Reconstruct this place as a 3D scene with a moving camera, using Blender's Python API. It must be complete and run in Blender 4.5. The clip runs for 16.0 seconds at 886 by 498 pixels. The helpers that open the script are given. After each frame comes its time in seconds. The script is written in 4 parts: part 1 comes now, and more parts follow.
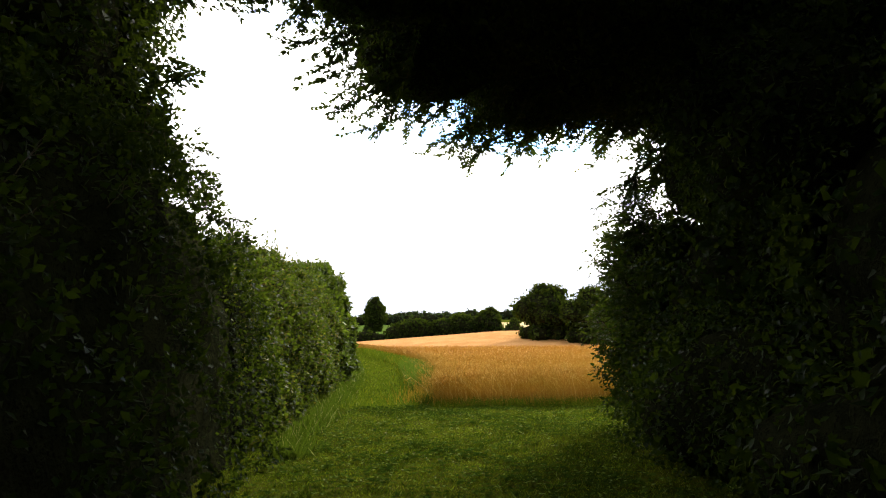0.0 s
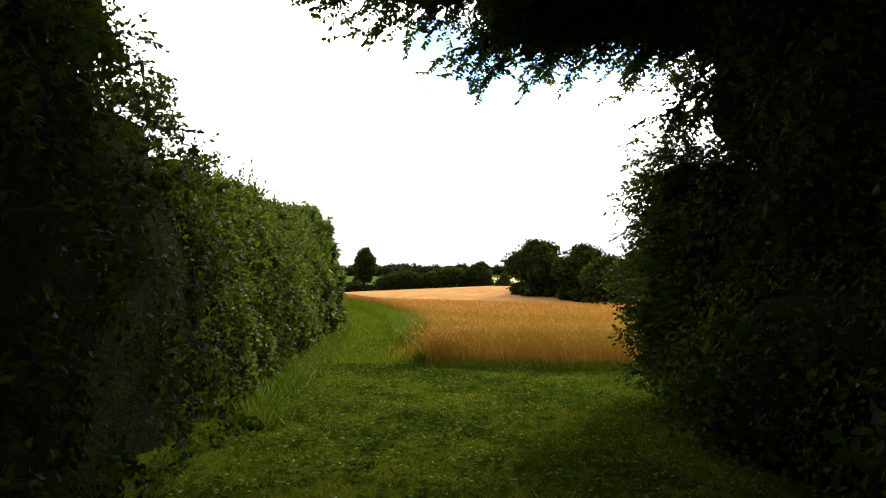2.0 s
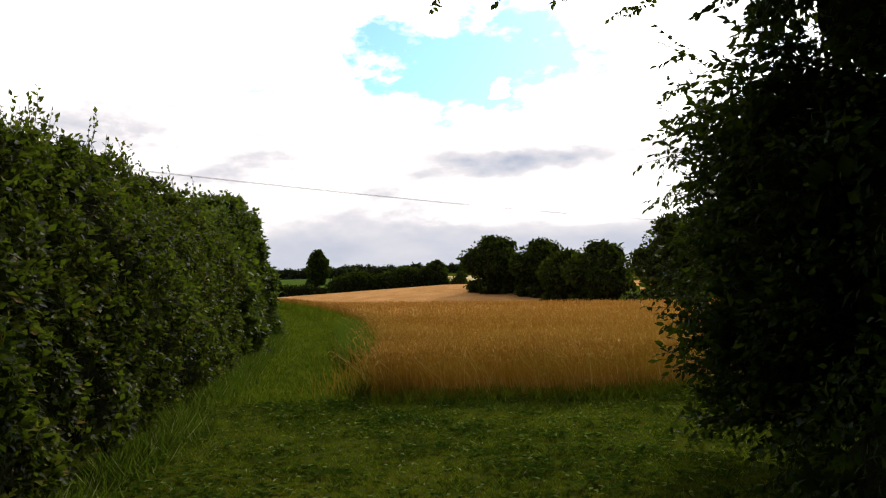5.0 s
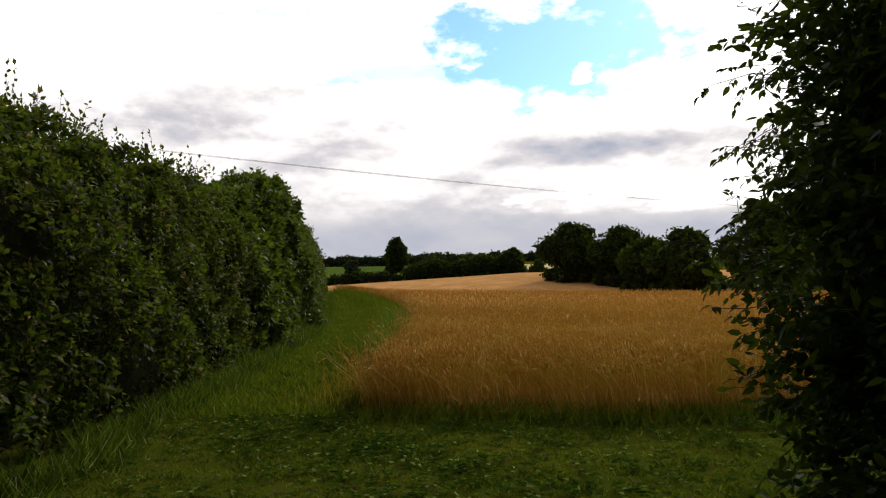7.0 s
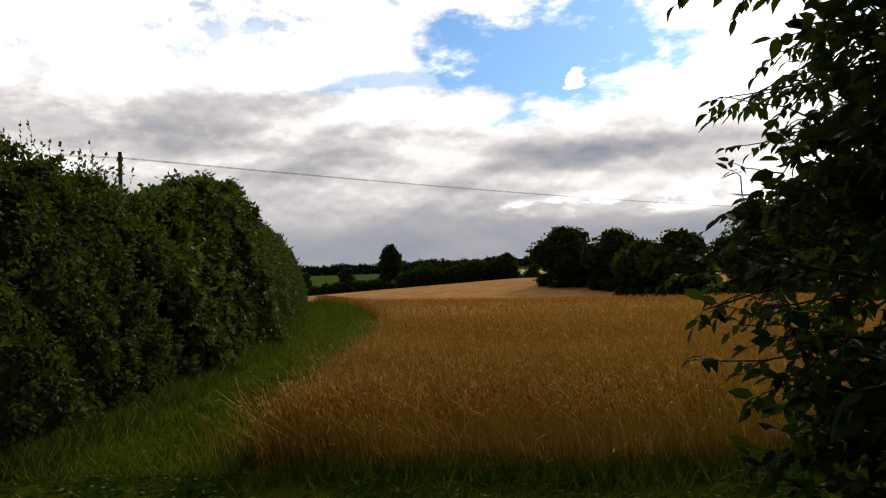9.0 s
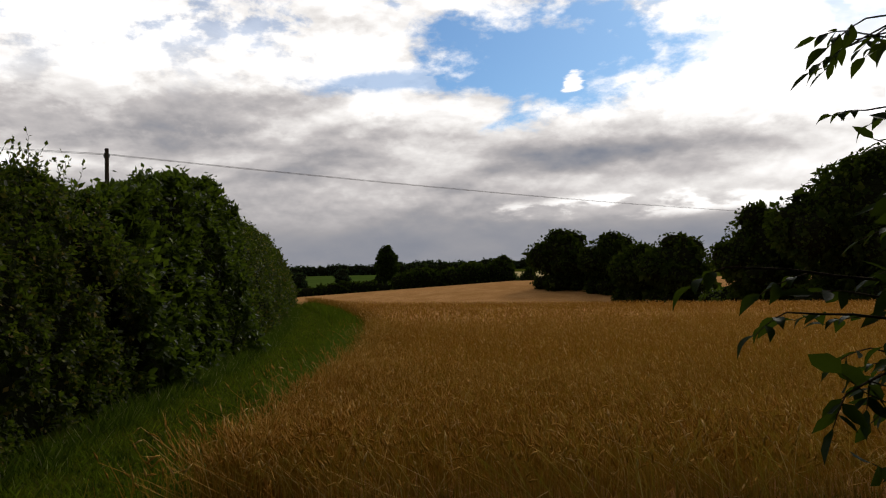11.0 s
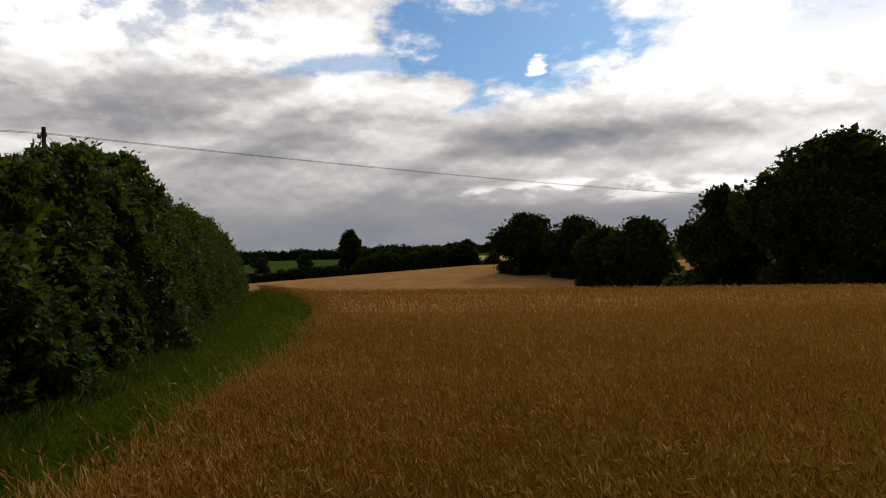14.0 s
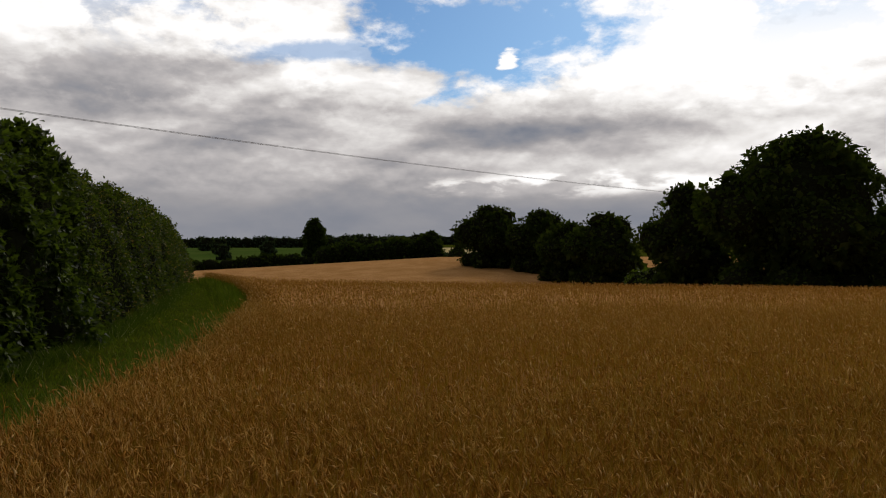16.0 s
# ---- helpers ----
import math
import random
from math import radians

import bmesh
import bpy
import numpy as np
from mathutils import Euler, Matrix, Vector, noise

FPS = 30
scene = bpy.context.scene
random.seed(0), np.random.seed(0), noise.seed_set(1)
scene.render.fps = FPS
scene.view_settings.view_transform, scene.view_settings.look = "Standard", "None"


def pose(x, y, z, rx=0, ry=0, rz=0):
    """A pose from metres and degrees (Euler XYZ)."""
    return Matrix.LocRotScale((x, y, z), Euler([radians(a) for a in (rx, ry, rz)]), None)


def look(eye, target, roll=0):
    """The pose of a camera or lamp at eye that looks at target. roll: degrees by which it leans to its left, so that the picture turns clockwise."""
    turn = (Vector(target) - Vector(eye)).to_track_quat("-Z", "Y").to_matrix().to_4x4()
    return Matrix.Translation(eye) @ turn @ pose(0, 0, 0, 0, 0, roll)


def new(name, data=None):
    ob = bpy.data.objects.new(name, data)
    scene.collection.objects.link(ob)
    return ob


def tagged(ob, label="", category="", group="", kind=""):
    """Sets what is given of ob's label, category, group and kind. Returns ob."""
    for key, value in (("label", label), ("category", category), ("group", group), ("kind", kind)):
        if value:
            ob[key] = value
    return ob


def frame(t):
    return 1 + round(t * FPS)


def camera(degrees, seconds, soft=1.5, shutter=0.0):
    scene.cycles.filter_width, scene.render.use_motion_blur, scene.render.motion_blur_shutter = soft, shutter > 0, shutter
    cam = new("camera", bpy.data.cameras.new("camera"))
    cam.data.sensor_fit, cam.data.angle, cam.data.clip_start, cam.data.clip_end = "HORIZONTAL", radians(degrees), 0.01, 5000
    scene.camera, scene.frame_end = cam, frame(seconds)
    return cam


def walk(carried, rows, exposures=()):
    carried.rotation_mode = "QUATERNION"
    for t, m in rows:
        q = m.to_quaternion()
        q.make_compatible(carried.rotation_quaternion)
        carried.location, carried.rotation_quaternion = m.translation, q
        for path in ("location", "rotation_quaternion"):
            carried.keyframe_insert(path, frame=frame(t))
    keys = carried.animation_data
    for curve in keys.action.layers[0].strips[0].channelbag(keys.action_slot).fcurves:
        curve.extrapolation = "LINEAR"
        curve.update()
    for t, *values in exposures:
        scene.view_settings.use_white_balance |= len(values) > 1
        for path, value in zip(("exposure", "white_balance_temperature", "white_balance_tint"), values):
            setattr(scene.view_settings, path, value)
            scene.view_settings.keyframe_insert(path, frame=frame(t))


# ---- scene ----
cam = camera(62.0, 16.0, soft=1.15)
PATH = [
    (0.0, pose(0.000, 0.000, 1.600, 95.40, 1.20, 0.00)),
    (0.5, pose(0.000, 0.040, 1.590, 94.40, 1.00, 0.30)),
    (1.0, pose(-0.052, 0.382, 1.548, 93.70, 0.40, -1.10)),
    (1.5, pose(-0.130, 0.904, 1.533, 91.50, 0.70, -2.80)),
    (2.0, pose(-0.130, 1.594, 1.542, 91.80, -0.70, -0.80)),
    (2.5, pose(-0.156, 2.258, 1.549, 93.60, 1.20, -1.80)),
    (3.0, pose(-0.130, 2.834, 1.511, 93.40, 0.00, -1.20)),
    (3.5, pose(-0.130, 3.434, 1.501, 93.10, 0.80, -2.00)),
    (4.0, pose(-0.130, 4.021, 1.503, 91.60, 1.00, -4.20)),
    (6.5, pose(0.559, 6.590, 1.474, 92.00, 1.50, -4.00)),
    (7.0, pose(0.793, 7.035, 1.440, 90.90, 0.80, 1.90)),
    (7.5, pose(0.949, 7.427, 1.429, 91.10, 1.00, 1.80)),
    (8.0, pose(1.053, 7.817, 1.443, 92.20, 1.40, 2.00)),
    (8.5, pose(1.235, 8.232, 1.472, 90.60, 2.10, 5.30)),
    (9.0, pose(1.326, 8.597, 1.471, 91.40, 1.80, 1.60)),
    (11.5, pose(1.430, 9.882, 1.548, 91.50, 1.00, 1.10)),
    (12.0, pose(1.430, 10.064, 1.548, 90.80, 0.60, 0.10)),
    (12.5, pose(1.443, 10.311, 1.565, 91.20, 3.10, -1.80)),
    (13.0, pose(1.521, 10.571, 1.570, 92.80, 1.90, -1.30)),
    (13.5, pose(1.638, 10.817, 1.588, 91.10, 1.30, 0.20)),
    (14.0, pose(1.651, 11.222, 1.577, 90.20, 1.50, -1.40)),
    (14.5, pose(1.703, 11.561, 1.574, 88.50, 1.90, -2.20)),
    (15.0, pose(1.872, 11.899, 1.585, 89.30, -0.10, -1.70)),
    (15.5, pose(2.002, 12.252, 1.571, 90.40, 1.00, -4.00)),
    (16.0, pose(2.158, 12.565, 1.566, 89.50, 0.00, -4.00)),
]
EXPOSURES = [(0, 2.2), (1.5, 2.15), (2.5, 1.7), (3.0, 1.5), (3.5, 1.3), (4.0, 1.18), (6.5, 0.88), (7.0, 0.78), (8.0, 0.38), (8.5, 0.22), (9.0, 0.2), (11.5, -0.22), (16.0, -0.3)]
walk(cam, PATH, EXPOSURES)

# ---- world, sun ----
def node_tree(owner):
    owner.use_nodes = True
    nt = owner.node_tree
    nt.nodes.clear()
    return nt


class Net:
    """Short-hand for a node tree: every call returns an output socket."""

    def __init__(self, nt):
        self.nt = nt

    def put(self, sock, v):
        if isinstance(v, bpy.types.NodeSocket):
            self.nt.links.new(v, sock)
        elif v is not None:
            sock.default_value = v

    def add(self, kind, ins=(), out=0):
        n = self.nt.nodes.new(kind)
        for k, v in (ins.items() if isinstance(ins, dict) else enumerate(ins)):
            self.put(n.inputs[k], v)
        return n.outputs[out]

    def m(self, op, a, b=None, c=None, clamp=False):
        n = self.nt.nodes.new("ShaderNodeMath")
        n.operation, n.use_clamp = op, clamp
        for i, v in enumerate((a, b, c)):
            self.put(n.inputs[i], v)
        return n.outputs[0]

    def noise(self, vec, scale, detail=4.0, rough=0.55, dist=0.0):
        return self.add("ShaderNodeTexNoise", {"Vector": vec, "Scale": scale, "Detail": detail, "Roughness": rough, "Distortion": dist})

    def mix(self, f, a, b, blend="MIX"):
        n = self.nt.nodes.new("ShaderNodeMix")
        n.data_type, n.blend_type = "RGBA", blend
        self.put(n.inputs[0], f), self.put(n.inputs[6], a), self.put(n.inputs[7], b)
        return n.outputs[2]

    def ramp(self, f, lo, hi):
        n = self.nt.nodes.new("ShaderNodeMapRange")
        n.interpolation_type = "SMOOTHSTEP"
        if lo > hi:
            n.inputs["To Min"].default_value, n.inputs["To Max"].default_value, lo, hi = 1.0, 0.0, hi, lo
        self.put(n.inputs["Value"], f), self.put(n.inputs["From Min"], lo), self.put(n.inputs["From Max"], hi)
        return n.outputs[0]


SUN_AZ, SUN_EL = 28.0, 34.0
world = bpy.data.worlds.new("sky")
scene.world = world
wn = Net(node_tree(world))
gen = wn.add("ShaderNodeTexCoord", out=0)
sx, sy, sz = (wn.add("ShaderNodeSeparateXYZ", [gen], out=i) for i in range(3))
az = wn.m("MULTIPLY", wn.m("ARCTAN2", sx, sy), 57.2958)
el = wn.m("MULTIPLY", wn.m("ARCSINE", sz), 57.2958)
sky_node = wn.nt.nodes.new("ShaderNodeTexSky")
sky_node.sky_type, sky_node.sun_disc, sky_node.air_density, sky_node.dust_density = "NISHITA", False, 1.0, 0.6
sky_node.sun_elevation, sky_node.sun_rotation = radians(SUN_EL), radians(SUN_AZ)
sky = sky_node.outputs[0]
blue = wn.mix(1.0, sky, (0.050, 0.075, 0.100, 1), "MULTIPLY")


def flat(ka, ke, off=0.0):
    return wn.add("ShaderNodeCombineXYZ", [wn.m("MULTIPLY", az, ka), wn.m("MULTIPLY", el, ke), off])


def blob(a0, e0, wa, we, wob=None):
    """A soft patch of sky round a bearing and a height, in degrees."""
    da = wn.m("DIVIDE", wn.m("SUBTRACT", az, a0), wa)
    de = wn.m("DIVIDE", wn.m("SUBTRACT", el, e0), we)
    r = wn.m("SQRT", wn.m("ADD", wn.m("MULTIPLY", da, da), wn.m("MULTIPLY", de, de)))
    return wn.m("ADD", r, wob) if wob is not None else r


big = wn.noise(flat(0.030, 0.10), 1.0, 5.0, 0.5, 0.1)
mid = wn.noise(flat(0.070, 0.22, 3.1), 1.0, 8.0, 0.52, 0.3)
fine = wn.noise(flat(0.19, 0.55, 7.7), 1.0, 6.0, 0.55, 0.1)
puff = wn.noise(flat(0.17, 0.30, 11.3), 1.0, 8.0, 0.6, 0.1)
wob = wn.m("MULTIPLY", wn.m("SUBTRACT", mid, 0.5), 2.4)
wob2 = wn.m("MULTIPLY", wn.m("SUBTRACT", puff, 0.5), 3.0)
# opening of clear sky, with a long thin arm to one side
gap = wn.ramp(blob(7.0, 15.9, 8.6, 4.0, wn.m("MULTIPLY", wob2, 0.8)), 1.2, 0.75)
arm = wn.ramp(blob(-5.0, 14.3, 8.0, 1.0, wob2), 1.15, 0.5)
high = wn.ramp(wn.m("ADD", puff, wn.m("MULTIPLY", wn.m("SUBTRACT", big, 0.5), 0.9)), 0.44, 0.34)
high = wn.m("MULTIPLY", high, wn.ramp(el, 12.0, 19.0))
open_sky = wn.m("MAXIMUM", wn.m("MAXIMUM", gap, wn.m("MULTIPLY", arm, 0.7)), wn.m("MULTIPLY", high, 0.6))
small = wn.ramp(blob(9.1, 13.9, 1.15, 0.85, wn.m("MULTIPLY", wn.m("SUBTRACT", fine, 0.5), 3.2)), 1.1, 0.8)
open_sky = wn.m("MULTIPLY", open_sky, wn.m("SUBTRACT", 1.0, small))
# light on the upper edges of the clouds, shade beneath them
def relief(ka, ke, off, rise, rough):
    low = wn.noise(flat(ka, ke, off), 1.0, 7.0, rough, 0.15)
    up = wn.noise(wn.add("ShaderNodeCombineXYZ", [wn.m("MULTIPLY", az, ka), wn.m("MULTIPLY", wn.m("ADD", el, rise), ke), off]), 1.0, 7.0, rough, 0.15)
    return wn.m("SUBTRACT", low, up)


billow = wn.m("ADD", wn.m("MULTIPLY", relief(0.085, 0.21, 3.1, 1.2, 0.5), 0.85), wn.m("MULTIPLY", relief(0.26, 0.46, 5.7, 0.5, 0.5), 0.6))
# cloud brightness: pale above, grey and streaky lower down, dark near the horizon
lit = wn.m("ADD", 0.505, wn.m("MULTIPLY", wn.ramp(el, 5.0, 15.0), 0.38))
for nz, k in ((mid, 0.88), (big, 0.45), (fine, 0.30)):
    lit = wn.m("ADD", lit, wn.m("MULTIPLY", wn.m("MULTIPLY", wn.m("SUBTRACT", nz, 0.5), k), wn.m("ADD", 0.4, wn.m("MULTIPLY", wn.ramp(el, 2.0, 7.5), 0.6))))
lit = wn.m("ADD", lit, wn.m("MULTIPLY", wn.ramp(blob(26.0, 15.5, 15.0, 8.0, wob), 1.25, 0.4), 0.40))
lit = wn.m("SUBTRACT", lit, wn.m("MULTIPLY", wn.ramp(blob(15.0, 8.2, 13.0, 1.5, wob), 1.5, 0.2), 0.24))
lit = wn.m("SUBTRACT", lit, wn.m("MULTIPLY", wn.ramp(blob(-22.0, 11.5, 16.0, 3.4, wob), 1.5, 0.2), 0.16))
lit = wn.m("ADD", lit, wn.m("MULTIPLY", wn.ramp(blob(24.0, 6.0, 16.0, 2.4, wob), 1.3, 0.3), 0.30))
lit = wn.m("ADD", lit, wn.m("MULTIPLY", wn.m("MULTIPLY", wn.m("SUBTRACT", wn.ramp(puff, 0.43, 0.56), 0.5), wn.ramp(el, 7.0, 11.0)), 0.13))
glow = wn.m("MULTIPLY", wn.ramp(blob(12.0, 4.4, 14.0, 1.0, wn.m("MULTIPLY", wob2, 0.5)), 1.15, 0.5), wn.ramp(fine, 0.44, 0.58))
lit = wn.m("ADD", lit, wn.m("MULTIPLY", glow, 0.38))
lit = wn.m("SUBTRACT", lit, wn.m("MULTIPLY", wn.ramp(el, 5.0, 2.2), 0.23))
lit = wn.m("ADD", lit, wn.m("MULTIPLY", billow, wn.m("ADD", 0.15, wn.m("MULTIPLY", wn.ramp(el, 2.0, 5.0), 0.85))))
lit = wn.m("ADD", lit, wn.m("MULTIPLY", wn.ramp(blob(-4.0, 11.8, 12.0, 1.3, wn.m("MULTIPLY", wob2, 0.6)), 1.3, 0.3), 0.22))
lit = wn.m("ADD", lit, wn.m("MULTIPLY", wn.ramp(blob(-24.0, 16.5, 14.0, 3.0, wob), 1.4, 0.3), 0.22))
lit = wn.m("ADD", lit, wn.m("MULTIPLY", small, 0.3))
cr = wn.nt.nodes.new("ShaderNodeValToRGB")
wn.put(cr.inputs[0], lit)
for p, c in ((0.0, (0.17, 0.20, 0.27)), (0.2, (0.28, 0.295, 0.345)), (0.4, (0.42, 0.405, 0.42)), (0.6, (0.64, 0.605, 0.60)), (0.8, (0.98, 0.945, 0.92)), (1.0, (1.32, 1.29, 1.27))):
    e = cr.color_ramp.elements.new(p) if p not in (0.0, 1.0) else cr.color_ramp.elements[-1 if p else 0]
    e.color = (*c, 1)
seen = wn.mix(open_sky, cr.outputs[0], blue)
# unseen sky overhead and away from the sun: greys chosen to cut the light
seen = wn.mix(wn.ramp(el, 24.0, 42.0), seen, (0.62, 0.61, 0.60, 1))
seen = wn.mix(wn.ramp(sy, 0.40, -0.2), seen, (0.24, 0.24, 0.24, 1))
bg = wn.add("ShaderNodeBackground", {"Color": seen, "Strength": 1.0})
wn.nt.links.new(bg, wn.nt.nodes.new("ShaderNodeOutputWorld").inputs["Surface"])

sun = new("sun", bpy.data.lights.new("sun", "SUN"))
sun.data.energy, sun.data.angle, sun.data.color = 1.3, radians(12), (1.0, 0.93, 0.82)
sun.matrix_world = look((0, 0, 0), (-math.sin(radians(SUN_AZ)) * math.cos(radians(SUN_EL)), -math.cos(radians(SUN_AZ)) * math.cos(radians(SUN_EL)), -math.sin(radians(SUN_EL))))

# ---- materials ----
def leafy(name, dark, light, rough=0.6, trans=0.35, gloss=0.03, spot=None, few=2.2):
    """Foliage: varied from leaf to leaf, lit through from behind."""
    mat = bpy.data.materials.new(name)
    n = Net(node_tree(mat))
    pos = n.add("ShaderNodeNewGeometry", out=0)
    rnd = n.add("ShaderNodeNewGeometry", out="Random Per Island")
    patch = n.noise(pos, 1.3, 3.0)
    f = n.m("MULTIPLY", n.m("ADD", n.m("MULTIPLY", n.m("POWER", rnd, few), 0.96), 0.04), n.m("ADD", 0.4, n.m("MULTIPLY", n.ramp(patch, 0.3, 0.7), 0.6)))
    col = n.mix(f, (*dark, 1), (*light, 1))
    if spot:
        col = n.mix(n.ramp(rnd, 0.93, 0.97), col, (*spot, 1))
    grain = n.noise(pos, 60.0, 2.0)
    col = n.mix(0.35, col, n.mix(grain, (0.4, 0.4, 0.4, 1), (1.6, 1.6, 1.6, 1)), "MULTIPLY")
    bump = n.add("ShaderNodeBump", {"Strength": 0.25, "Distance": 0.01, "Height": grain})
    p = n.add("ShaderNodeBsdfPrincipled", {"Base Color": col, "Roughness": rough, "Specular IOR Level": gloss, "Normal": bump})
    tr = n.add("ShaderNodeBsdfTranslucent", {"Color": n.mix(0.6, col, (0.20, 0.30, 0.02, 1))})
    sh = n.add("ShaderNodeMixShader", [trans, p, tr])
    n.nt.links.new(sh, n.nt.nodes.new("ShaderNodeOutputMaterial").inputs["Surface"])
    return mat


def earthy(name, a, b, scale=3.0, rough=0.9, bump=0.4, c=None, fine=40.0, spec=0.0):
    """A rough natural surface of two or three colours, mottled at two scales."""
    mat = bpy.data.materials.new(name)
    n = Net(node_tree(mat))
    pos = n.add("ShaderNodeTexCoord", out="Object")
    f1 = n.noise(pos, scale, 5.0, 0.6)
    f2 = n.noise(pos, fine, 4.0, 0.6)
    col = n.mix(n.ramp(f1, 0.3, 0.7), (*a, 1), (*b, 1))
    if c:
        col = n.mix(n.ramp(f2, 0.5, 0.68), col, (*c, 1))
    col = n.mix(0.5, col, n.mix(f2, (0.3, 0.3, 0.3, 1), (1.7, 1.7, 1.7, 1)), "MULTIPLY")
    bp = n.add("ShaderNodeBump", {"Strength": bump, "Distance": 0.05, "Height": f2})
    p = n.add("ShaderNodeBsdfPrincipled", {"Base Color": col, "Roughness": rough, "Specular IOR Level": spec, "Normal": bp})
    n.nt.links.new(p, n.nt.nodes.new("ShaderNodeOutputMaterial").inputs["Surface"])
    return mat


# high few: sparse pale leaves put glints into the colour, dark ones shade
M_HAW = leafy("hawthorn_leaves", (0.004, 0.010, 0.001), (0.205, 0.212, 0.018), few=4.8, rough=0.5, trans=0.25, gloss=0.05, spot=(0.20, 0.13, 0.03))
# near-black: the deep shade under the trees is put into the leaf colour
M_NEAR = leafy("shade_toned_leaves", (0.003, 0.009, 0.002), (0.014, 0.026, 0.004), rough=0.5, trans=0.15, gloss=0.012)
# same spread here: lit leaves and dark gaps set by leaf colour
M_ELDER = leafy("broad_leaves", (0.004, 0.012, 0.001), (0.135, 0.180, 0.018), few=4.0, rough=0.45, trans=0.28, gloss=0.08)
# leaf colour taken nearly to black to carry the shrub's shade
M_RIGHT = leafy("shade_toned_shrub_leaves", (0.004, 0.010, 0.002), (0.016, 0.032, 0.006), rough=0.5, trans=0.15, gloss=0.015)
M_FAR = leafy("tree_leaves", (0.010, 0.018, 0.004), (0.058, 0.072, 0.016), trans=0.12, rough=0.7, gloss=0.0)
# distance haze put into the leaf colour: paler and bluer than the near trees
M_HAZY = leafy("hazed_leaves", (0.026, 0.042, 0.026), (0.050, 0.068, 0.036), trans=0.1, rough=0.8, gloss=0.0)
M_GRASS = leafy("grass_blades", (0.036, 0.060, 0.002), (0.215, 0.210, 0.011), trans=0.3, rough=0.7, gloss=0.0, spot=(0.20, 0.20, 0.06))
# darker weeds, dimmed further to put the hedge-foot shade into the colour
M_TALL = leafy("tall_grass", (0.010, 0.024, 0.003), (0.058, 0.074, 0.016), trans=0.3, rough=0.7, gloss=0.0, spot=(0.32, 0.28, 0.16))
M_LUSH = leafy("lush_grass", (0.045, 0.085, 0.010), (0.17, 0.220, 0.030), trans=0.3, rough=0.7, gloss=0.0, spot=(0.34, 0.27, 0.12))
M_PALE = leafy("pale_glint_blades", (0.12, 0.16, 0.03), (0.28, 0.30, 0.09), trans=0.3, rough=0.6, gloss=0.1)
M_CLOVER = leafy("clover_leaves", (0.010, 0.026, 0.003), (0.085, 0.130, 0.018), few=3.0, trans=0.15, rough=0.7, gloss=0.0, spot=(0.13, 0.17, 0.05))
M_EAR = leafy("barley_ears", (0.40, 0.180, 0.032), (0.85, 0.53, 0.17), few=2.6, trans=0.22, rough=0.7, gloss=0.0, spot=(0.78, 0.52, 0.22))
M_STRAW = leafy("barley_straw", (0.35, 0.150, 0.020), (0.66, 0.34, 0.07), trans=0.22, rough=0.7, gloss=0.0)
M_CROP = earthy("crop_canopy", (0.38, 0.195, 0.070), (0.50, 0.270, 0.110), 0.35, 0.9, 0.9, (0.22, 0.105, 0.034), 22.0)
M_LAND = earthy("turf", (0.030, 0.044, 0.002), (0.062, 0.070, 0.005), 0.9, 0.95, 0.5, (0.05, 0.045, 0.02), 30.0)
M_MEADOW = earthy("meadow", (0.045, 0.078, 0.014), (0.066, 0.095, 0.020), 0.05, 0.95, 0.2)
M_STUBBLE = earthy("pale_stubble", (0.42, 0.33, 0.16), (0.50, 0.40, 0.21), 0.05, 0.95, 0.2)
# almost black, standing in for the shaded inside of hedges and crowns
M_CORE = earthy("shade_core", (0.010, 0.012, 0.006), (0.022, 0.024, 0.010), 5.0, 0.95, 1.0, (0.006, 0.006, 0.004), 30.0)
M_BARK = earthy("bark", (0.055, 0.042, 0.030), (0.10, 0.08, 0.06), 6.0, 0.9, 0.8, (0.03, 0.024, 0.018), 35.0)
M_POLE = earthy("pole_timber", (0.045, 0.034, 0.026), (0.075, 0.06, 0.045), 3.0, 0.85, 0.5)
M_WIRE = earthy("weathered_wire", (0.16, 0.16, 0.17), (0.22, 0.22, 0.22), 3.0, 0.6, 0.1)

# ---- helpers for shapes ----
rng = np.random.default_rng(7)


def smooth(x, a, b):
    t = np.clip((np.asarray(x, float) - a) / (b - a), 0, 1)
    return t * t * (3 - 2 * t)


def wave(x, y, s):
    """Cheap soft noise from a few sines, about -1 to 1."""
    return (np.sin(x * 1.7 * s + 1.3) * np.cos(y * 1.3 * s - 0.4) + np.sin((x + y) * 0.9 * s + 2.1) + 0.6 * np.sin(x * 3.1 * s - y * 2.7 * s)) / 2.6


KNOT_Y = np.array([-400, 10, 14, 20, 45, 52, 62, 75, 92, 112, 131, 150, 200, 300, 420, 600, 5000])
KNOT_Z = np.array([0, 0, -0.02, -0.15, -0.68, -1.35, -2.8, -4.0, -4.1, -2.6, -0.95, -2.2, -6.0, -5.0, -1.5, 0.0, 0.4])


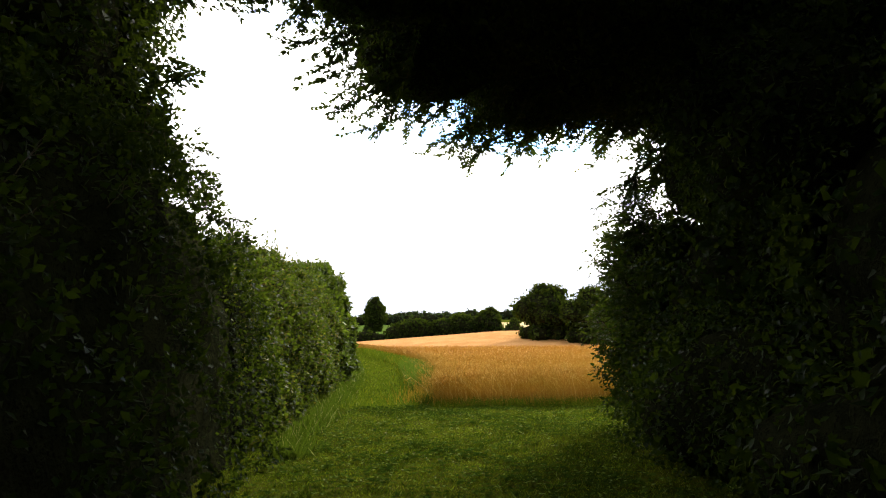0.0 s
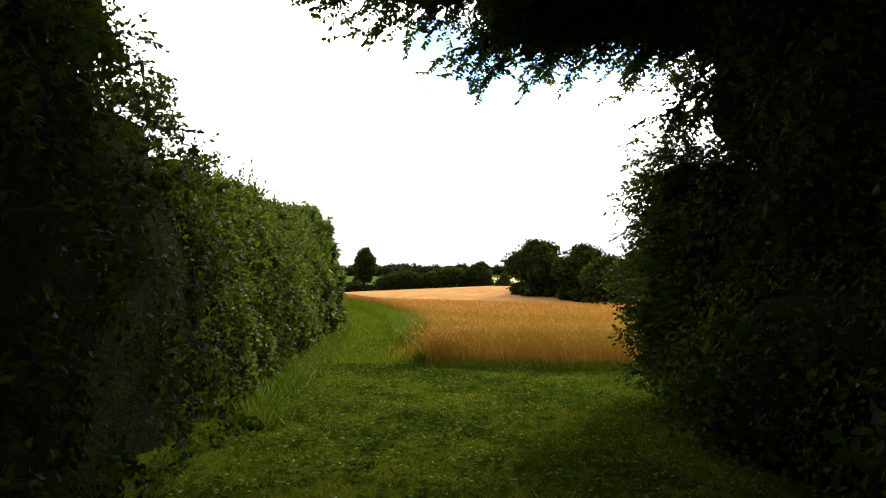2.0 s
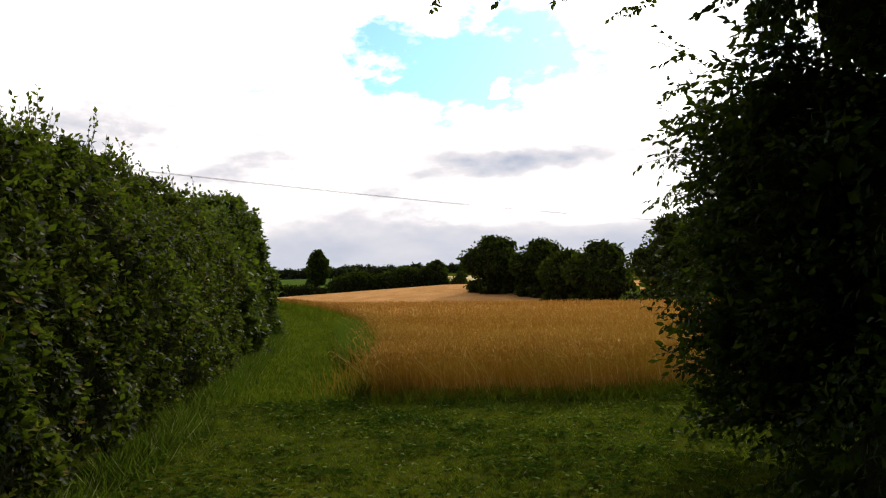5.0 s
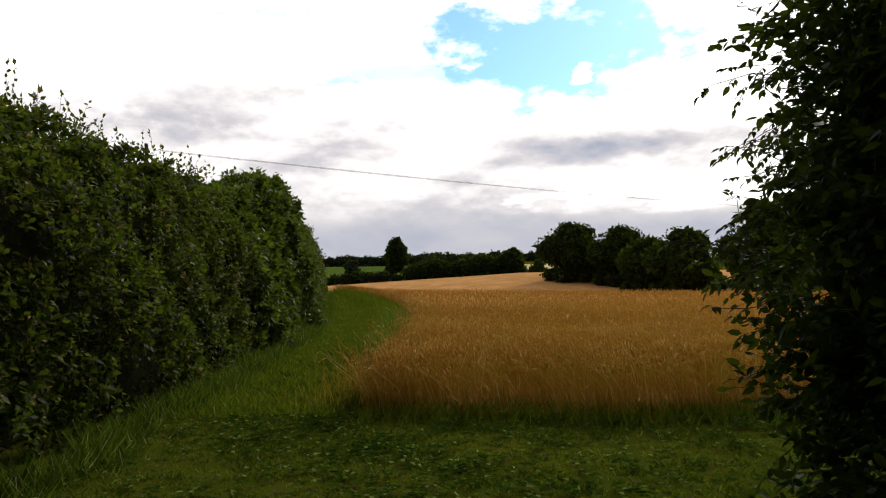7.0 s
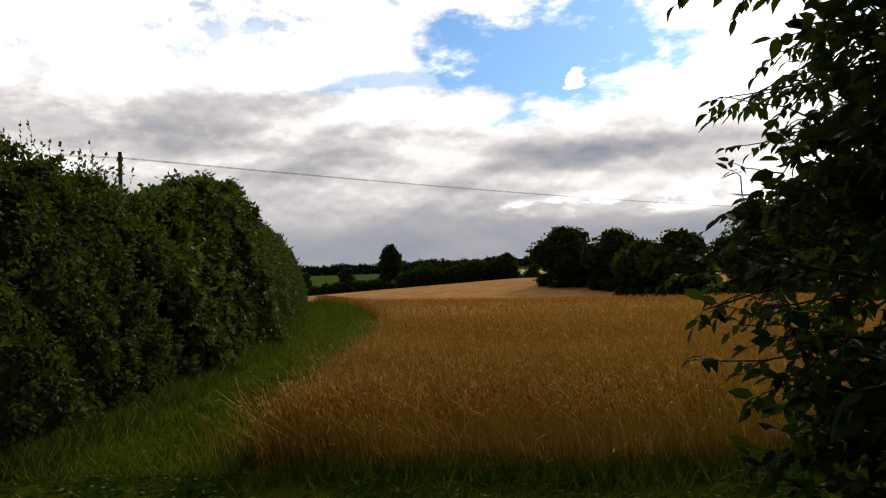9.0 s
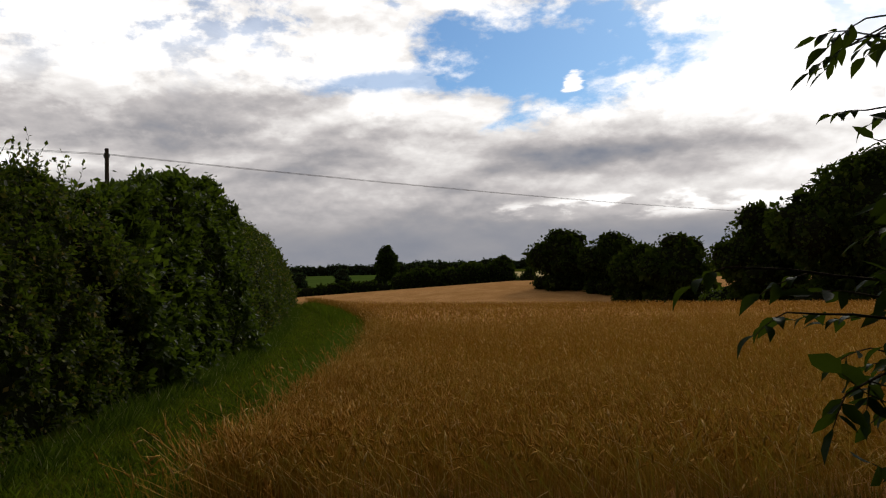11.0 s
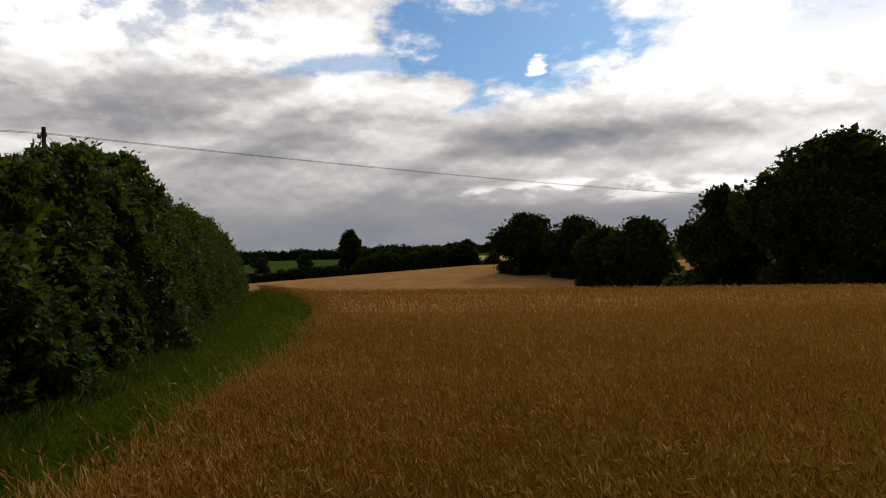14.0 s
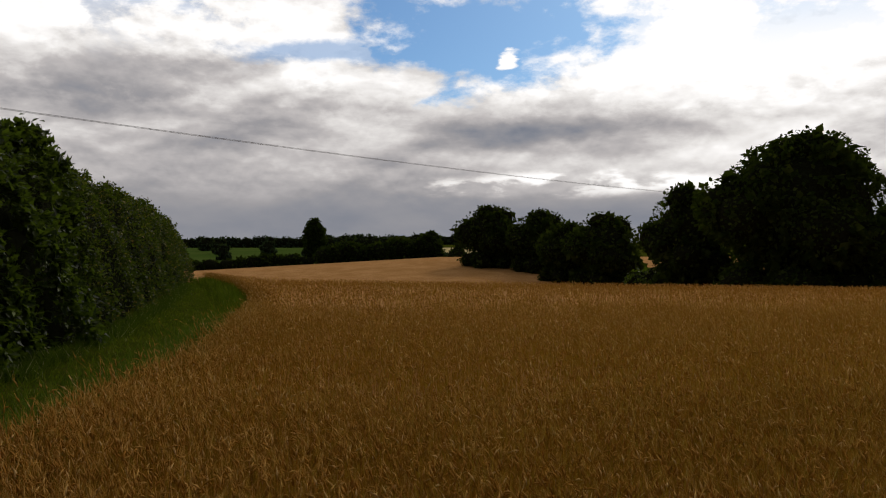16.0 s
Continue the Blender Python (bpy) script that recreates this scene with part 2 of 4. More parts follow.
def land(x, y):
    """Height of the ground."""
    x, y = np.asarray(x, float), np.asarray(y, float)
    z = np.interp(y, KNOT_Y, KNOT_Z)
    for d in (2.0, 4.0):
        z = 0.4 * z + 0.3 * (np.interp(y - d, KNOT_Y, KNOT_Z) + np.interp(y + d, KNOT_Y, KNOT_Z))
    z = z + np.minimum(x - 10, 0) * 0.055 * smooth(y, 50, 120) * (1 - smooth(y, 200, 320))
    z = z - 0.018 * (np.clip(x, -20, 45) - 9) * smooth(y, 22, 48) * (1 - smooth(y, 60, 90))
    z = z + 0.35 * smooth(-x, 2, 8) * smooth(y, 30, 45) * (1 - smooth(y, 60, 90))
    return z + 0.02 * wave(x, y, 1.1) * (1 - smooth(y, 12, 30))


def obj(name, verts, faces, mat, parent=None, label="", flat=True, kind=""):
    """One mesh object out of arrays."""
    me = bpy.data.meshes.new(name)
    verts, faces = np.asarray(verts, np.float32).reshape(-1, 3), np.asarray(faces, np.int32)
    k = faces.shape[1]
    me.vertices.add(len(verts)), me.loops.add(faces.size), me.polygons.add(len(faces))
    me.vertices.foreach_set("co", verts.ravel())
    me.loops.foreach_set("vertex_index", faces.ravel())
    me.polygons.foreach_set("loop_start", np.arange(len(faces), dtype=np.int32) * k)
    if not flat:
        me.polygons.foreach_set("use_smooth", np.ones(len(faces), bool))
    me.update(calc_edges=True)
    me.materials.append(mat)
    ob = new(name, me)
    ob.parent = parent
    return tagged(ob, label, kind=kind)


def empty(name, at, label, category, group="", kind=""):
    ob = new(name)
    ob.location = at
    return tagged(ob, label, category, group, kind)


def rel(p, at):
    return np.asarray(p, float) - np.asarray(at, float)


def unit(v):
    return v / np.maximum(np.linalg.norm(v, axis=-1, keepdims=True), 1e-9)


# outline of a leaf: along its length, across; folded on the midrib
LEAF4 = (np.array([(0, 0, 0), (0.45, 0.5, 0.12), (1, 0, -0.08), (0.45, -0.5, 0.12)]), np.array([(0, 1, 2), (0, 2, 3)]))
LEAF7 = (np.array([(0, 0, 0), (0.25, 0.42, 0.10), (0.62, 0.40, 0.06), (1, 0, -0.16), (0.62, -0.40, 0.06), (0.25, -0.42, 0.10), (0.45, 0, -0.03)]),
         np.array([(0, 6, 1), (1, 6, 2), (2, 6, 3), (3, 6, 4), (4, 6, 5), (5, 6, 0)]))


def leaf_mesh(p, along, up, length, width, shape=LEAF4):
    """Leaves at p, pointing along, faces turned to up. Returns vertices and triangles."""
    p = np.asarray(p, float)
    along = unit(along)
    side = unit(np.cross(up, along))
    nrm = np.cross(along, side)
    s, t = shape
    L, W = np.broadcast_to(length, len(p))[:, None, None], np.broadcast_to(width, len(p))[:, None, None]
    v = p[:, None] + s[None, :, :1] * L * along[:, None] + s[None, :, 1:2] * W * side[:, None] + s[None, :, 2:] * W * nrm[:, None]
    f = t[None] + (np.arange(len(p)) * len(s))[:, None, None]
    return v.reshape(-1, 3), f.reshape(-1, 3)


def rand_dirs(n):
    return unit(rng.normal(size=(n, 3)))


def tube(pts, radii, sides=6):
    """Vertices and quads of a tapered limb along pts."""
    pts, radii = np.asarray(pts, float), np.asarray(radii, float)
    d = unit(np.gradient(pts, axis=0))
    ref = np.where(np.abs(d[:, 2:]) > 0.9, np.array([[1.0, 0, 0]]), np.array([[0, 0, 1.0]]))
    a = unit(np.cross(d, ref))
    b = np.cross(d, a)
    th = np.linspace(0, 2 * np.pi, sides, endpoint=False)
    v = pts[:, None] + radii[:, None, None] * (np.cos(th)[None, :, None] * a[:, None] + np.sin(th)[None, :, None] * b[:, None])
    f = []
    for i in range(len(pts) - 1):
        for j in range(sides):
            k = (j + 1) % sides
            f.append((i * sides + j, i * sides + k, (i + 1) * sides + k, (i + 1) * sides + j))
    return v.reshape(-1, 3), np.array(f)


def join(parts):
    vs, fs, n = [], [], 0
    for v, f in parts:
        vs.append(v), fs.append(f + n)
        n += len(v)
    return np.concatenate(vs), np.concatenate(fs)


def limb(a, b, bend=0.15, n=6):
    """A wavering line from a to b."""
    a, b = np.asarray(a, float), np.asarray(b, float)
    t = np.linspace(0, 1, n)[:, None]
    L = np.linalg.norm(b - a)
    off = rng.normal(size=3) * bend * L
    return a + (b - a) * t + np.sin(np.pi * t) * off * 0.5 + rng.normal(size=(n, 3)) * 0.02 * L * np.sin(np.pi * t)


def lump(center, radii, nu=14, nv=9, rough=0.16, seed=0.0):
    """Vertices and quads of an uneven closed mass."""
    u = np.linspace(0, 2 * np.pi, nu, endpoint=False)
    v = np.linspace(0.04, np.pi - 0.04, nv)
    U, V = np.meshgrid(u, v)
    d = np.stack([np.cos(U) * np.sin(V), np.sin(U) * np.sin(V), np.cos(V)], -1)
    r = 1 + rough * wave(d[..., 0] * 3 + seed, d[..., 1] * 3 + d[..., 2] * 2.3 - seed, 1.0)
    p = np.asarray(center) + d * r[..., None] * np.asarray(radii)
    f = [(i * nu + j, i * nu + (j + 1) % nu, (i + 1) * nu + (j + 1) % nu, (i + 1) * nu + j) for i in range(nv - 1) for j in range(nu)]
    return p.reshape(-1, 3), np.array(f)

# ---- the ground: one sheet to the horizon ----
def crop_left(y):
    """Where the crop begins beside the grass track."""
    return np.interp(y, [13, 14, 18, 21.3, 24.6, 29.5, 34, 40, 46, 60], [-0.15, -0.2, -0.12, -0.25, -0.5, -1.1, -1.9, -3.5, -6.0, -13.0])


def crop_front(x):
    return 13.95 + 0.12 * np.sin(x * 1.9) + 0.05 * np.sin(x * 5.3)


def hedge_face(y):
    return np.interp(y, [-12, 5.5, 8, 10, 12, 16, 21, 26, 36, 48], [-1.7, -1.7, -1.95, -2.3, -2.35, -2.45, -2.85, -3.35, -5.0, -7.2])


def axis(knots, steps):
    out = [np.arange(a, b, s) for a, b, s in zip(knots[:-1], knots[1:], steps)]
    return np.concatenate([*out, [knots[-1]]])


def sheet(xs, ys, height):
    X, Y = np.meshgrid(xs, ys)
    v = np.stack([X, Y, height(X, Y)], -1).reshape(-1, 3)
    nx, ny = len(xs), len(ys)
    i, j = np.meshgrid(np.arange(nx - 1), np.arange(ny - 1))
    a = (j * nx + i).ravel()
    return v, np.stack([a, a + 1, a + nx + 1, a + nx], 1)


gx = axis([-4000, -400, -80, -12, 14, 80, 400, 4000], [900, 40, 4, 0.5, 4, 40, 900])
gy = axis([-400, -40, -4, 26, 60, 170, 700, 4800], [60, 6, 0.5, 1.5, 4, 25, 410])
ground = obj("ground", *sheet(gx, gy, land), M_LAND, flat=False)
tagged(ground, "short green turf running on to the far fields", "ground", kind="structure")

# far meadow and pale stubble field, lying on the ground sheet
def patch(name, x0, x1, y0, y1, lift, mat, label):
    v, f = sheet(np.linspace(x0, x1, 24), np.linspace(y0, y1, 24), lambda a, b: land(a, b) + lift)
    return tagged(obj(name, v, f, mat, flat=False), label, "field", kind="structure")


patch("meadow", -130, -12, 212, 420, 0.25, M_MEADOW, "distant bright green meadow between hedgerows")
patch("stubble_field", 8, 60, 170, 420, 0.3, M_STUBBLE, "distant pale straw-coloured field seen through a gap")

# ---- barley ----
def crop_sheet(x0, x1, y0, y1, nx, ny, h):
    u, w = np.linspace(0, 1, nx), np.linspace(0, 1, ny)
    Y = y0 + (y1 - y0) * w[:, None] ** 1.6 + 0 * u[None]
    left = crop_left(Y) + 0.25
    left = np.where(Y > 58, x0, left)
    X = left + (x1 - left) * u[None] ** 1.5
    Z = land(X, Y) + h * (0.22 + 0.78 * smooth(Y, 19, 31)) * smooth(Y, y0 - 0.2, y0 + 0.5) * smooth(u[None] + 0 * Y, -0.01, 0.02) + 0.03 * wave(X, Y, 2.2)
    v = np.stack([X, Y, Z], -1).reshape(-1, 3)
    i, j = np.meshgrid(np.arange(nx - 1), np.arange(ny - 1))
    a = (j * nx + i).ravel()
    return v, np.stack([a, a + 1, a + nx + 1, a + nx], 1)


barley = empty("barley_field", (0, 14, 0), "ripe golden-brown barley crop with drooping bearded ears", "crop", kind="stuff")
B0 = (0, 14, 0)
v, f = crop_sheet(-13, 95, 14.15, 58.5, 150, 160, 0.34)
obj("lower_stalks", rel(v, B0), f, M_CROP, barley, flat=False)
v, f = sheet(np.linspace(-75, 60, 60), np.linspace(50, 131, 60), lambda a, b: land(a, b) - 0.03 + 0.45 * smooth(b, 50, 62))
obj("far_crop", rel(v, B0), f, M_CROP, barley, "pale brown crop on the far slope", flat=False)


def stalk_points(n, y0, y1, x1):
    y = y0 + (y1 - y0) * rng.random(n)
    l = crop_left(y)
    x = l + (x1 - l) * rng.random(n)
    x = np.where(rng.random(n) < 0.10, l + np.abs(rng.normal(0, 0.35, n)), x)
    edge = np.minimum(y - crop_front(x), (x - l) * 1.3 + 0.25)
    keep = rng.random(n) < 0.22 + 0.78 * smooth(edge, 0.0, 0.9)
    keep &= y > crop_front(x) + np.abs(rng.normal(0, 0.22, n)) - 0.12
    return x[keep], y[keep]


def stalks(x, y, fat, full, lo=0.36, hi=0.54, bend=0.0):
    """Stems, blades and nodding ears with awns."""
    n = len(x)
    h = rng.uniform(lo, hi, n) * (1 + 0.10 * wave(x, y, 0.8))
    th = rng.normal(2.6, 1.3, n)
    lean = rng.uniform(0.01, 0.09, n) + 0.2 * (rng.random(n) < 0.03) + bend * rng.random(n)
    d = np.stack([np.cos(th), np.sin(th), 0 * th], 1)
    base = np.stack([x, y, land(x, y)], 1)
    up = np.array([[0, 0, 1.0]])
    top = base + up * h[:, None] + d * (lean * h)[:, None] * 2
    midp = base + up * (h * 0.55)[:, None] + d * (lean * h * 0.5)[:, None]
    w = 0.0022 * fat
    ph = rng.uniform(0, 2 * np.pi, n)
    side = np.stack([np.cos(ph), np.sin(ph), 0 * th], 1) * w
    stem_v = np.stack([base - side, base + side, midp - side, midp + side, top - side * 0.7, top + side * 0.7], 1)
    stem_f = np.array([(0, 1, 3), (0, 3, 2), (2, 3, 5), (2, 5, 4)])
    stem = (stem_v.reshape(-1, 3), (stem_f[None] + (np.arange(n) * 6)[:, None, None]).reshape(-1, 3))
    # the ear bends over from the top of the stem
    droop = np.where(rng.random(n) < 0.25, rng.uniform(-0.6, 0.3, n), rng.uniform(0.5, 2.0, n))
    ed = unit(d * rng.uniform(0.25, 0.9, n)[:, None] + up * droop[:, None])
    el_ = rng.uniform(0.055, 0.085, n) * fat ** 0.35
    ew = 0.010 * fat ** 0.75
    s1 = unit(np.cross(ed, np.array([[0.3, 0.2, 1.0]])))
    s2 = np.cross(ed, s1)
    p0, p1, p2 = top, top + ed * (el_ * 0.42)[:, None], top + ed * el_[:, None] + np.array([[0, 0, -0.012]])
    ear_v = np.stack([p0, p1 + s1 * ew * 0.5, p1 + s2 * ew * 0.5, p1 - s1 * ew * 0.5, p1 - s2 * ew * 0.5, p2], 1)
    ear_f = np.array([(0, 1, 2), (0, 2, 3), (0, 3, 4), (0, 4, 1), (5, 2, 1), (5, 3, 2), (5, 4, 3), (5, 1, 4)])
    ear = [(ear_v.reshape(-1, 3), (ear_f[None] + (np.arange(n) * 6)[:, None, None]).reshape(-1, 3))]
    if full:
        for k in range(3):
            a = unit(ed + rng.normal(0, 0.16, (n, 3)))
            q = p1 + ed * (el_ * 0.2 * k)[:, None] * 0.8
            tip = q + a * rng.uniform(0.07, 0.12, n)[:, None]
            wv = s1 * 0.0011 * fat
            ear.append((np.stack([q - wv, q + wv, tip], 1).reshape(-1, 3), np.arange(n * 3).reshape(-1, 3)))
        bl = rng.random(n) < 0.3
        q = midp[bl] - up * 0.06
        a = unit(np.stack([np.cos(ph[bl] * 3), np.sin(ph[bl] * 3), rng.uniform(-0.6, 0.9, bl.sum())], 1))
        blade = leaf_mesh(q, a, np.broadcast_to(up, q.shape), rng.uniform(0.10, 0.2, len(q)), 0.008 * fat)
        stem = join([stem, blade])
    return stem, join(ear)


for nm, n, y0, y1, x1, fat, full in (("near", 40000, 13.8, 18.5, 9.5, 1.1, True), ("middle", 48000, 18.5, 29, 19, 1.6, True), ("far", 36000, 29, 47, 36, 3.0, False)):
    xs, ys = stalk_points(n, y0, y1, x1)
    st, ea = stalks(xs, ys, fat, full)
    obj("barley_stems", rel(st[0], B0), st[1], M_STRAW, barley, kind="stuff")
    obj("barley_ears", rel(ea[0], B0), ea[1], M_EAR, barley, kind="stuff")

# stalks that lean out over the edge of the crop
n = 1500
xs = np.concatenate([-0.2 + 7.5 * rng.random(n), crop_left(14 + 12 * rng.random(500)) + 0.1])
ys = np.concatenate([crop_front(xs[:n]) + np.abs(rng.normal(0, 0.25, n)), 14 + 12 * rng.random(500)])
xs[n:] = crop_left(ys[n:]) + rng.normal(0.08, 0.15, 500)
st, ea = stalks(xs, ys, 1.5, True, 0.38, 0.60, 0.5)
obj("leaning_stems", rel(st[0], B0), st[1], M_EAR, barley, "pale leaning stalks at the crop edge", kind="stuff")
obj("leaning_ears", rel(ea[0], B0), ea[1], M_EAR, barley, "pale nodding ears at the crop edge", kind="stuff")

# ---- grass ----
def blades(x, y, h, w, spread=0.5):
    n = len(x)
    th = rng.uniform(0, 2 * np.pi, n)
    d = np.stack([np.cos(th) * spread, np.sin(th) * spread, np.ones(n)], 1) + rng.normal(0, 0.15, (n, 3))
    p = np.stack([x, y, land(x, y) - 0.005], 1)
    return leaf_mesh(p, d, rand_dirs(n), h, w)


def in_crop(x, y):
    return (y > crop_front(x) + 0.35) & (x > crop_left(y) + 0.3)


turf = empty("mown_grass", (0, 8, 0), "short mown green grass with clover on the track", "grass", kind="stuff")
T0 = (0, 8, 0)
n = 90000
y = 3.0 + 14.0 * rng.random(n) ** 0.8
x = -2.5 + (2.2 + 3.8 + np.clip(y - 9, 0, 6) * 0.9) * rng.random(n)
k = ~in_crop(x, y)
x, y = x[k], y[k]
obj("blades", rel((g := blades(x, y, rng.uniform(0.025, 0.07, len(x)), 0.006, 0.9))[0], T0), g[1], M_GRASS, turf)
n = 26000
y = 14.0 + 32 * rng.random(n) ** 1.3
x = hedge_face(y) + (crop_left(y) - hedge_face(y) + 0.3) * rng.random(n)
obj("blades", rel((g := blades(x, y, rng.uniform(0.05, 0.13, n), 0.014, 0.8))[0], T0), g[1], M_GRASS, turf)
# dry bents between track and crop
n = 1800
y = 14.3 + 20 * rng.random(n) ** 1.3
x = crop_left(y) - np.abs(rng.normal(0.1, 0.32, n))
obj("bents", rel((g := blades(x, y, rng.uniform(0.15, 0.42, n), 0.009, 0.35))[0], T0), g[1], M_STRAW, turf, "dry straw-coloured grass stems", kind="stuff")
# darker tussocks in the turf
n = 700
cx, cy = -2.2 + 6.8 * rng.random(n), 3.2 + 10.8 * rng.random(n)
cx, cy = np.concatenate([cx, -1.9 + 1.3 * rng.random(120)]), np.concatenate([cy, 14 + 8 * rng.random(120)])
rad = rng.uniform(0.02, 0.07, len(cx))
x = np.repeat(cx, 26) + rng.normal(0, 1, 26 * len(cx)) * np.repeat(rad, 26) * 1.6
y = np.repeat(cy, 26) + rng.normal(0, 1, 26 * len(cx)) * np.repeat(rad, 26)
k = ~in_crop(x, y)
x, y = x[k], y[k]
obj("tussocks", rel((g := blades(x, y, rng.uniform(0.03, 0.09, len(x)), 0.010, 1.0))[0], T0), g[1], M_CLOVER, turf, "dark green tussocks", kind="stuff")
# clover: threes of round leaflets
n = 40000
y = 3.0 + 11 * rng.random(n)
x = -2.2 + 7.0 * rng.random(n)
k = ~in_crop(x, y) & (wave(x, y, 1.6) + 0.8 * wave(x, y, 5.3) + rng.normal(0, 0.9, n) > 0.8)
x, y = x[k], y[k]
parts = []
c = np.stack([x, y, land(x, y) + rng.uniform(0.025, 0.05, len(x))], 1)
for a in range(3):
    th = rng.uniform(0, 0.6, len(x)) + a * 2.1
    parts.append(leaf_mesh(c, np.stack([np.cos(th), np.sin(th), 0.25 + 0 * th], 1), np.tile([[0, 0, 1.0]], (len(x), 1)), 0.042, 0.036))
# pale flecks for the glints on glossy grass leaves, put into the colour
n = 1800
y = 3.5 + 10.5 * rng.random(n)
x = -2.2 + 6.5 * rng.random(n)
q = np.stack([x, y, land(x, y) + 0.03], 1)[~in_crop(x, y)]
fl = leaf_mesh(q, rand_dirs(len(q)) * np.array([[1, 1, 0.3]]), rand_dirs(len(q)), 0.055, 0.016)
obj("glint_blades", rel(fl[0], T0), fl[1], M_PALE, turf, "grass leaves with glints put into a pale colour", kind="stuff")
v, f = join(parts)
obj("clover", rel(v, T0), f, M_CLOVER, turf, "dark clover leaves")

tall = empty("rough_grass", (-2, 12, 0), "tall unmown seeding grass along hedge foot and crop edge", "grass", kind="stuff")
R0 = (-2, 12, 0)
n = 30000
y = 8.8 + 33.2 * rng.random(n) ** 1.1
y = y[wave(y * 2.3, 0 * y, 1.0) + 0.5 * wave(y * 7.1, 0 * y, 1.0) + rng.normal(0, 0.7, n) > -0.1]
n = len(y)
x = hedge_face(y) + 0.1 + np.abs(rng.normal(0, 0.2, n)) + 0.2 * smooth(wave(y, 0 * y, 1.2), 0.2, 0.9)
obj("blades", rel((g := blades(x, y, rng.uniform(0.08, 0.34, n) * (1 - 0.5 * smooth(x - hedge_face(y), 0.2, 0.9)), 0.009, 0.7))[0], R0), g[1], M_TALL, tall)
n = 9000
y = 14.2 + 22 * rng.random(n) ** 1.2
x = crop_left(y) - 0.05 + rng.normal(0, 0.16, n)
x = np.where(y > 17, x - 0.15, x)
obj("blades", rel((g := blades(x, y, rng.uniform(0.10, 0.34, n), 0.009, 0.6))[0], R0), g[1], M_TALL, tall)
n = 7000
y = 29 + 17 * rng.random(n)
x = crop_left(y) - np.abs(rng.normal(0, 0.35, n)) + 0.1
obj("blades", rel((g := blades(x, y, rng.uniform(0.2, 0.5, n), 0.02, 0.5))[0], R0), g[1], M_GRASS, tall)
n = 15000
y = 16.5 + 11.5 * rng.random(n)
x = crop_left(y) - 0.75 * rng.random(n) ** 1.3 * smooth(y, 16, 18.5) + rng.normal(0.12, 0.1, n)
obj("blades", rel((g := blades(x, y, rng.uniform(0.26, 0.58, n), 0.011, 0.35))[0], R0), g[1], M_LUSH, tall, "lush green uncut grass", kind="stuff")
n = 8000
x = -0.2 + 7.5 * rng.random(n)
y = crop_front(x) + rng.normal(0.05, 0.22, n)
obj("blades", rel((g := blades(x, y, rng.uniform(0.06, 0.26, n), 0.007, 0.6))[0], R0), g[1], M_GRASS, tall)

# ---- woody plants ----
def spray(a, b, leaf, gap, twig=0.006, shape=LEAF7, droop=0.3, ratio=0.45, side_twigs=3):
    """A twig from a to b with side twigs, and leaves in two ranks. Returns wood and leaves."""
    wood, pts, dirs = [], [], []
    main = limb(a, b, 0.12, 8)
    lines = [(main, twig)]
    L = np.linalg.norm(np.asarray(b, float) - a)
    for k in range(side_twigs):
        t = rng.uniform(0.2, 0.85)
        q = main[int(t * 7)]
        dd = unit((main[-1] - main[0]) / L + rng.normal(0, 0.55, 3))
        lines.append((limb(q, q + dd * min(L, 0.9) * rng.uniform(0.2, 0.42), 0.1, 6), twig * 0.6))
    for line, r in lines:
        wood.append(tube(line, np.linspace(r, r * 0.35, len(line)), 4))
        seg = np.linalg.norm(np.diff(line, axis=0), axis=1)
        s = np.concatenate([[0], np.cumsum(seg)])
        m = max(3, int(s[-1] / gap))
        for i in range(m):
            t = (i + 0.6) / m * s[-1]
            p = np.array([np.interp(t, s, line[:, c]) for c in range(3)])
            d = unit(line[-1] - line[0])
            sd = unit(np.cross(d, [0, 0, 1.0])) * (1 if i % 2 else -1)
            pts.append(p), dirs.append(d * 0.6 + sd * rng.uniform(0.5, 1.1) + np.array([0, 0, -droop]) + rng.normal(0, 0.25, 3))
        pts.append(line[-1]), dirs.append(unit(line[-1] - line[-2]) + rng.normal(0, 0.15, 3))
    pts, dirs = np.array(pts), np.array(dirs)
    size = leaf * rng.uniform(0.65, 1.15, len(pts))
    up = unit(np.tile([[0, 0, 0.5]], (len(pts), 1)) + rng.normal(0, 0.8, (len(pts), 3)))
    return join(wood), leaf_mesh(pts, dirs, up, size, size * ratio, shape)


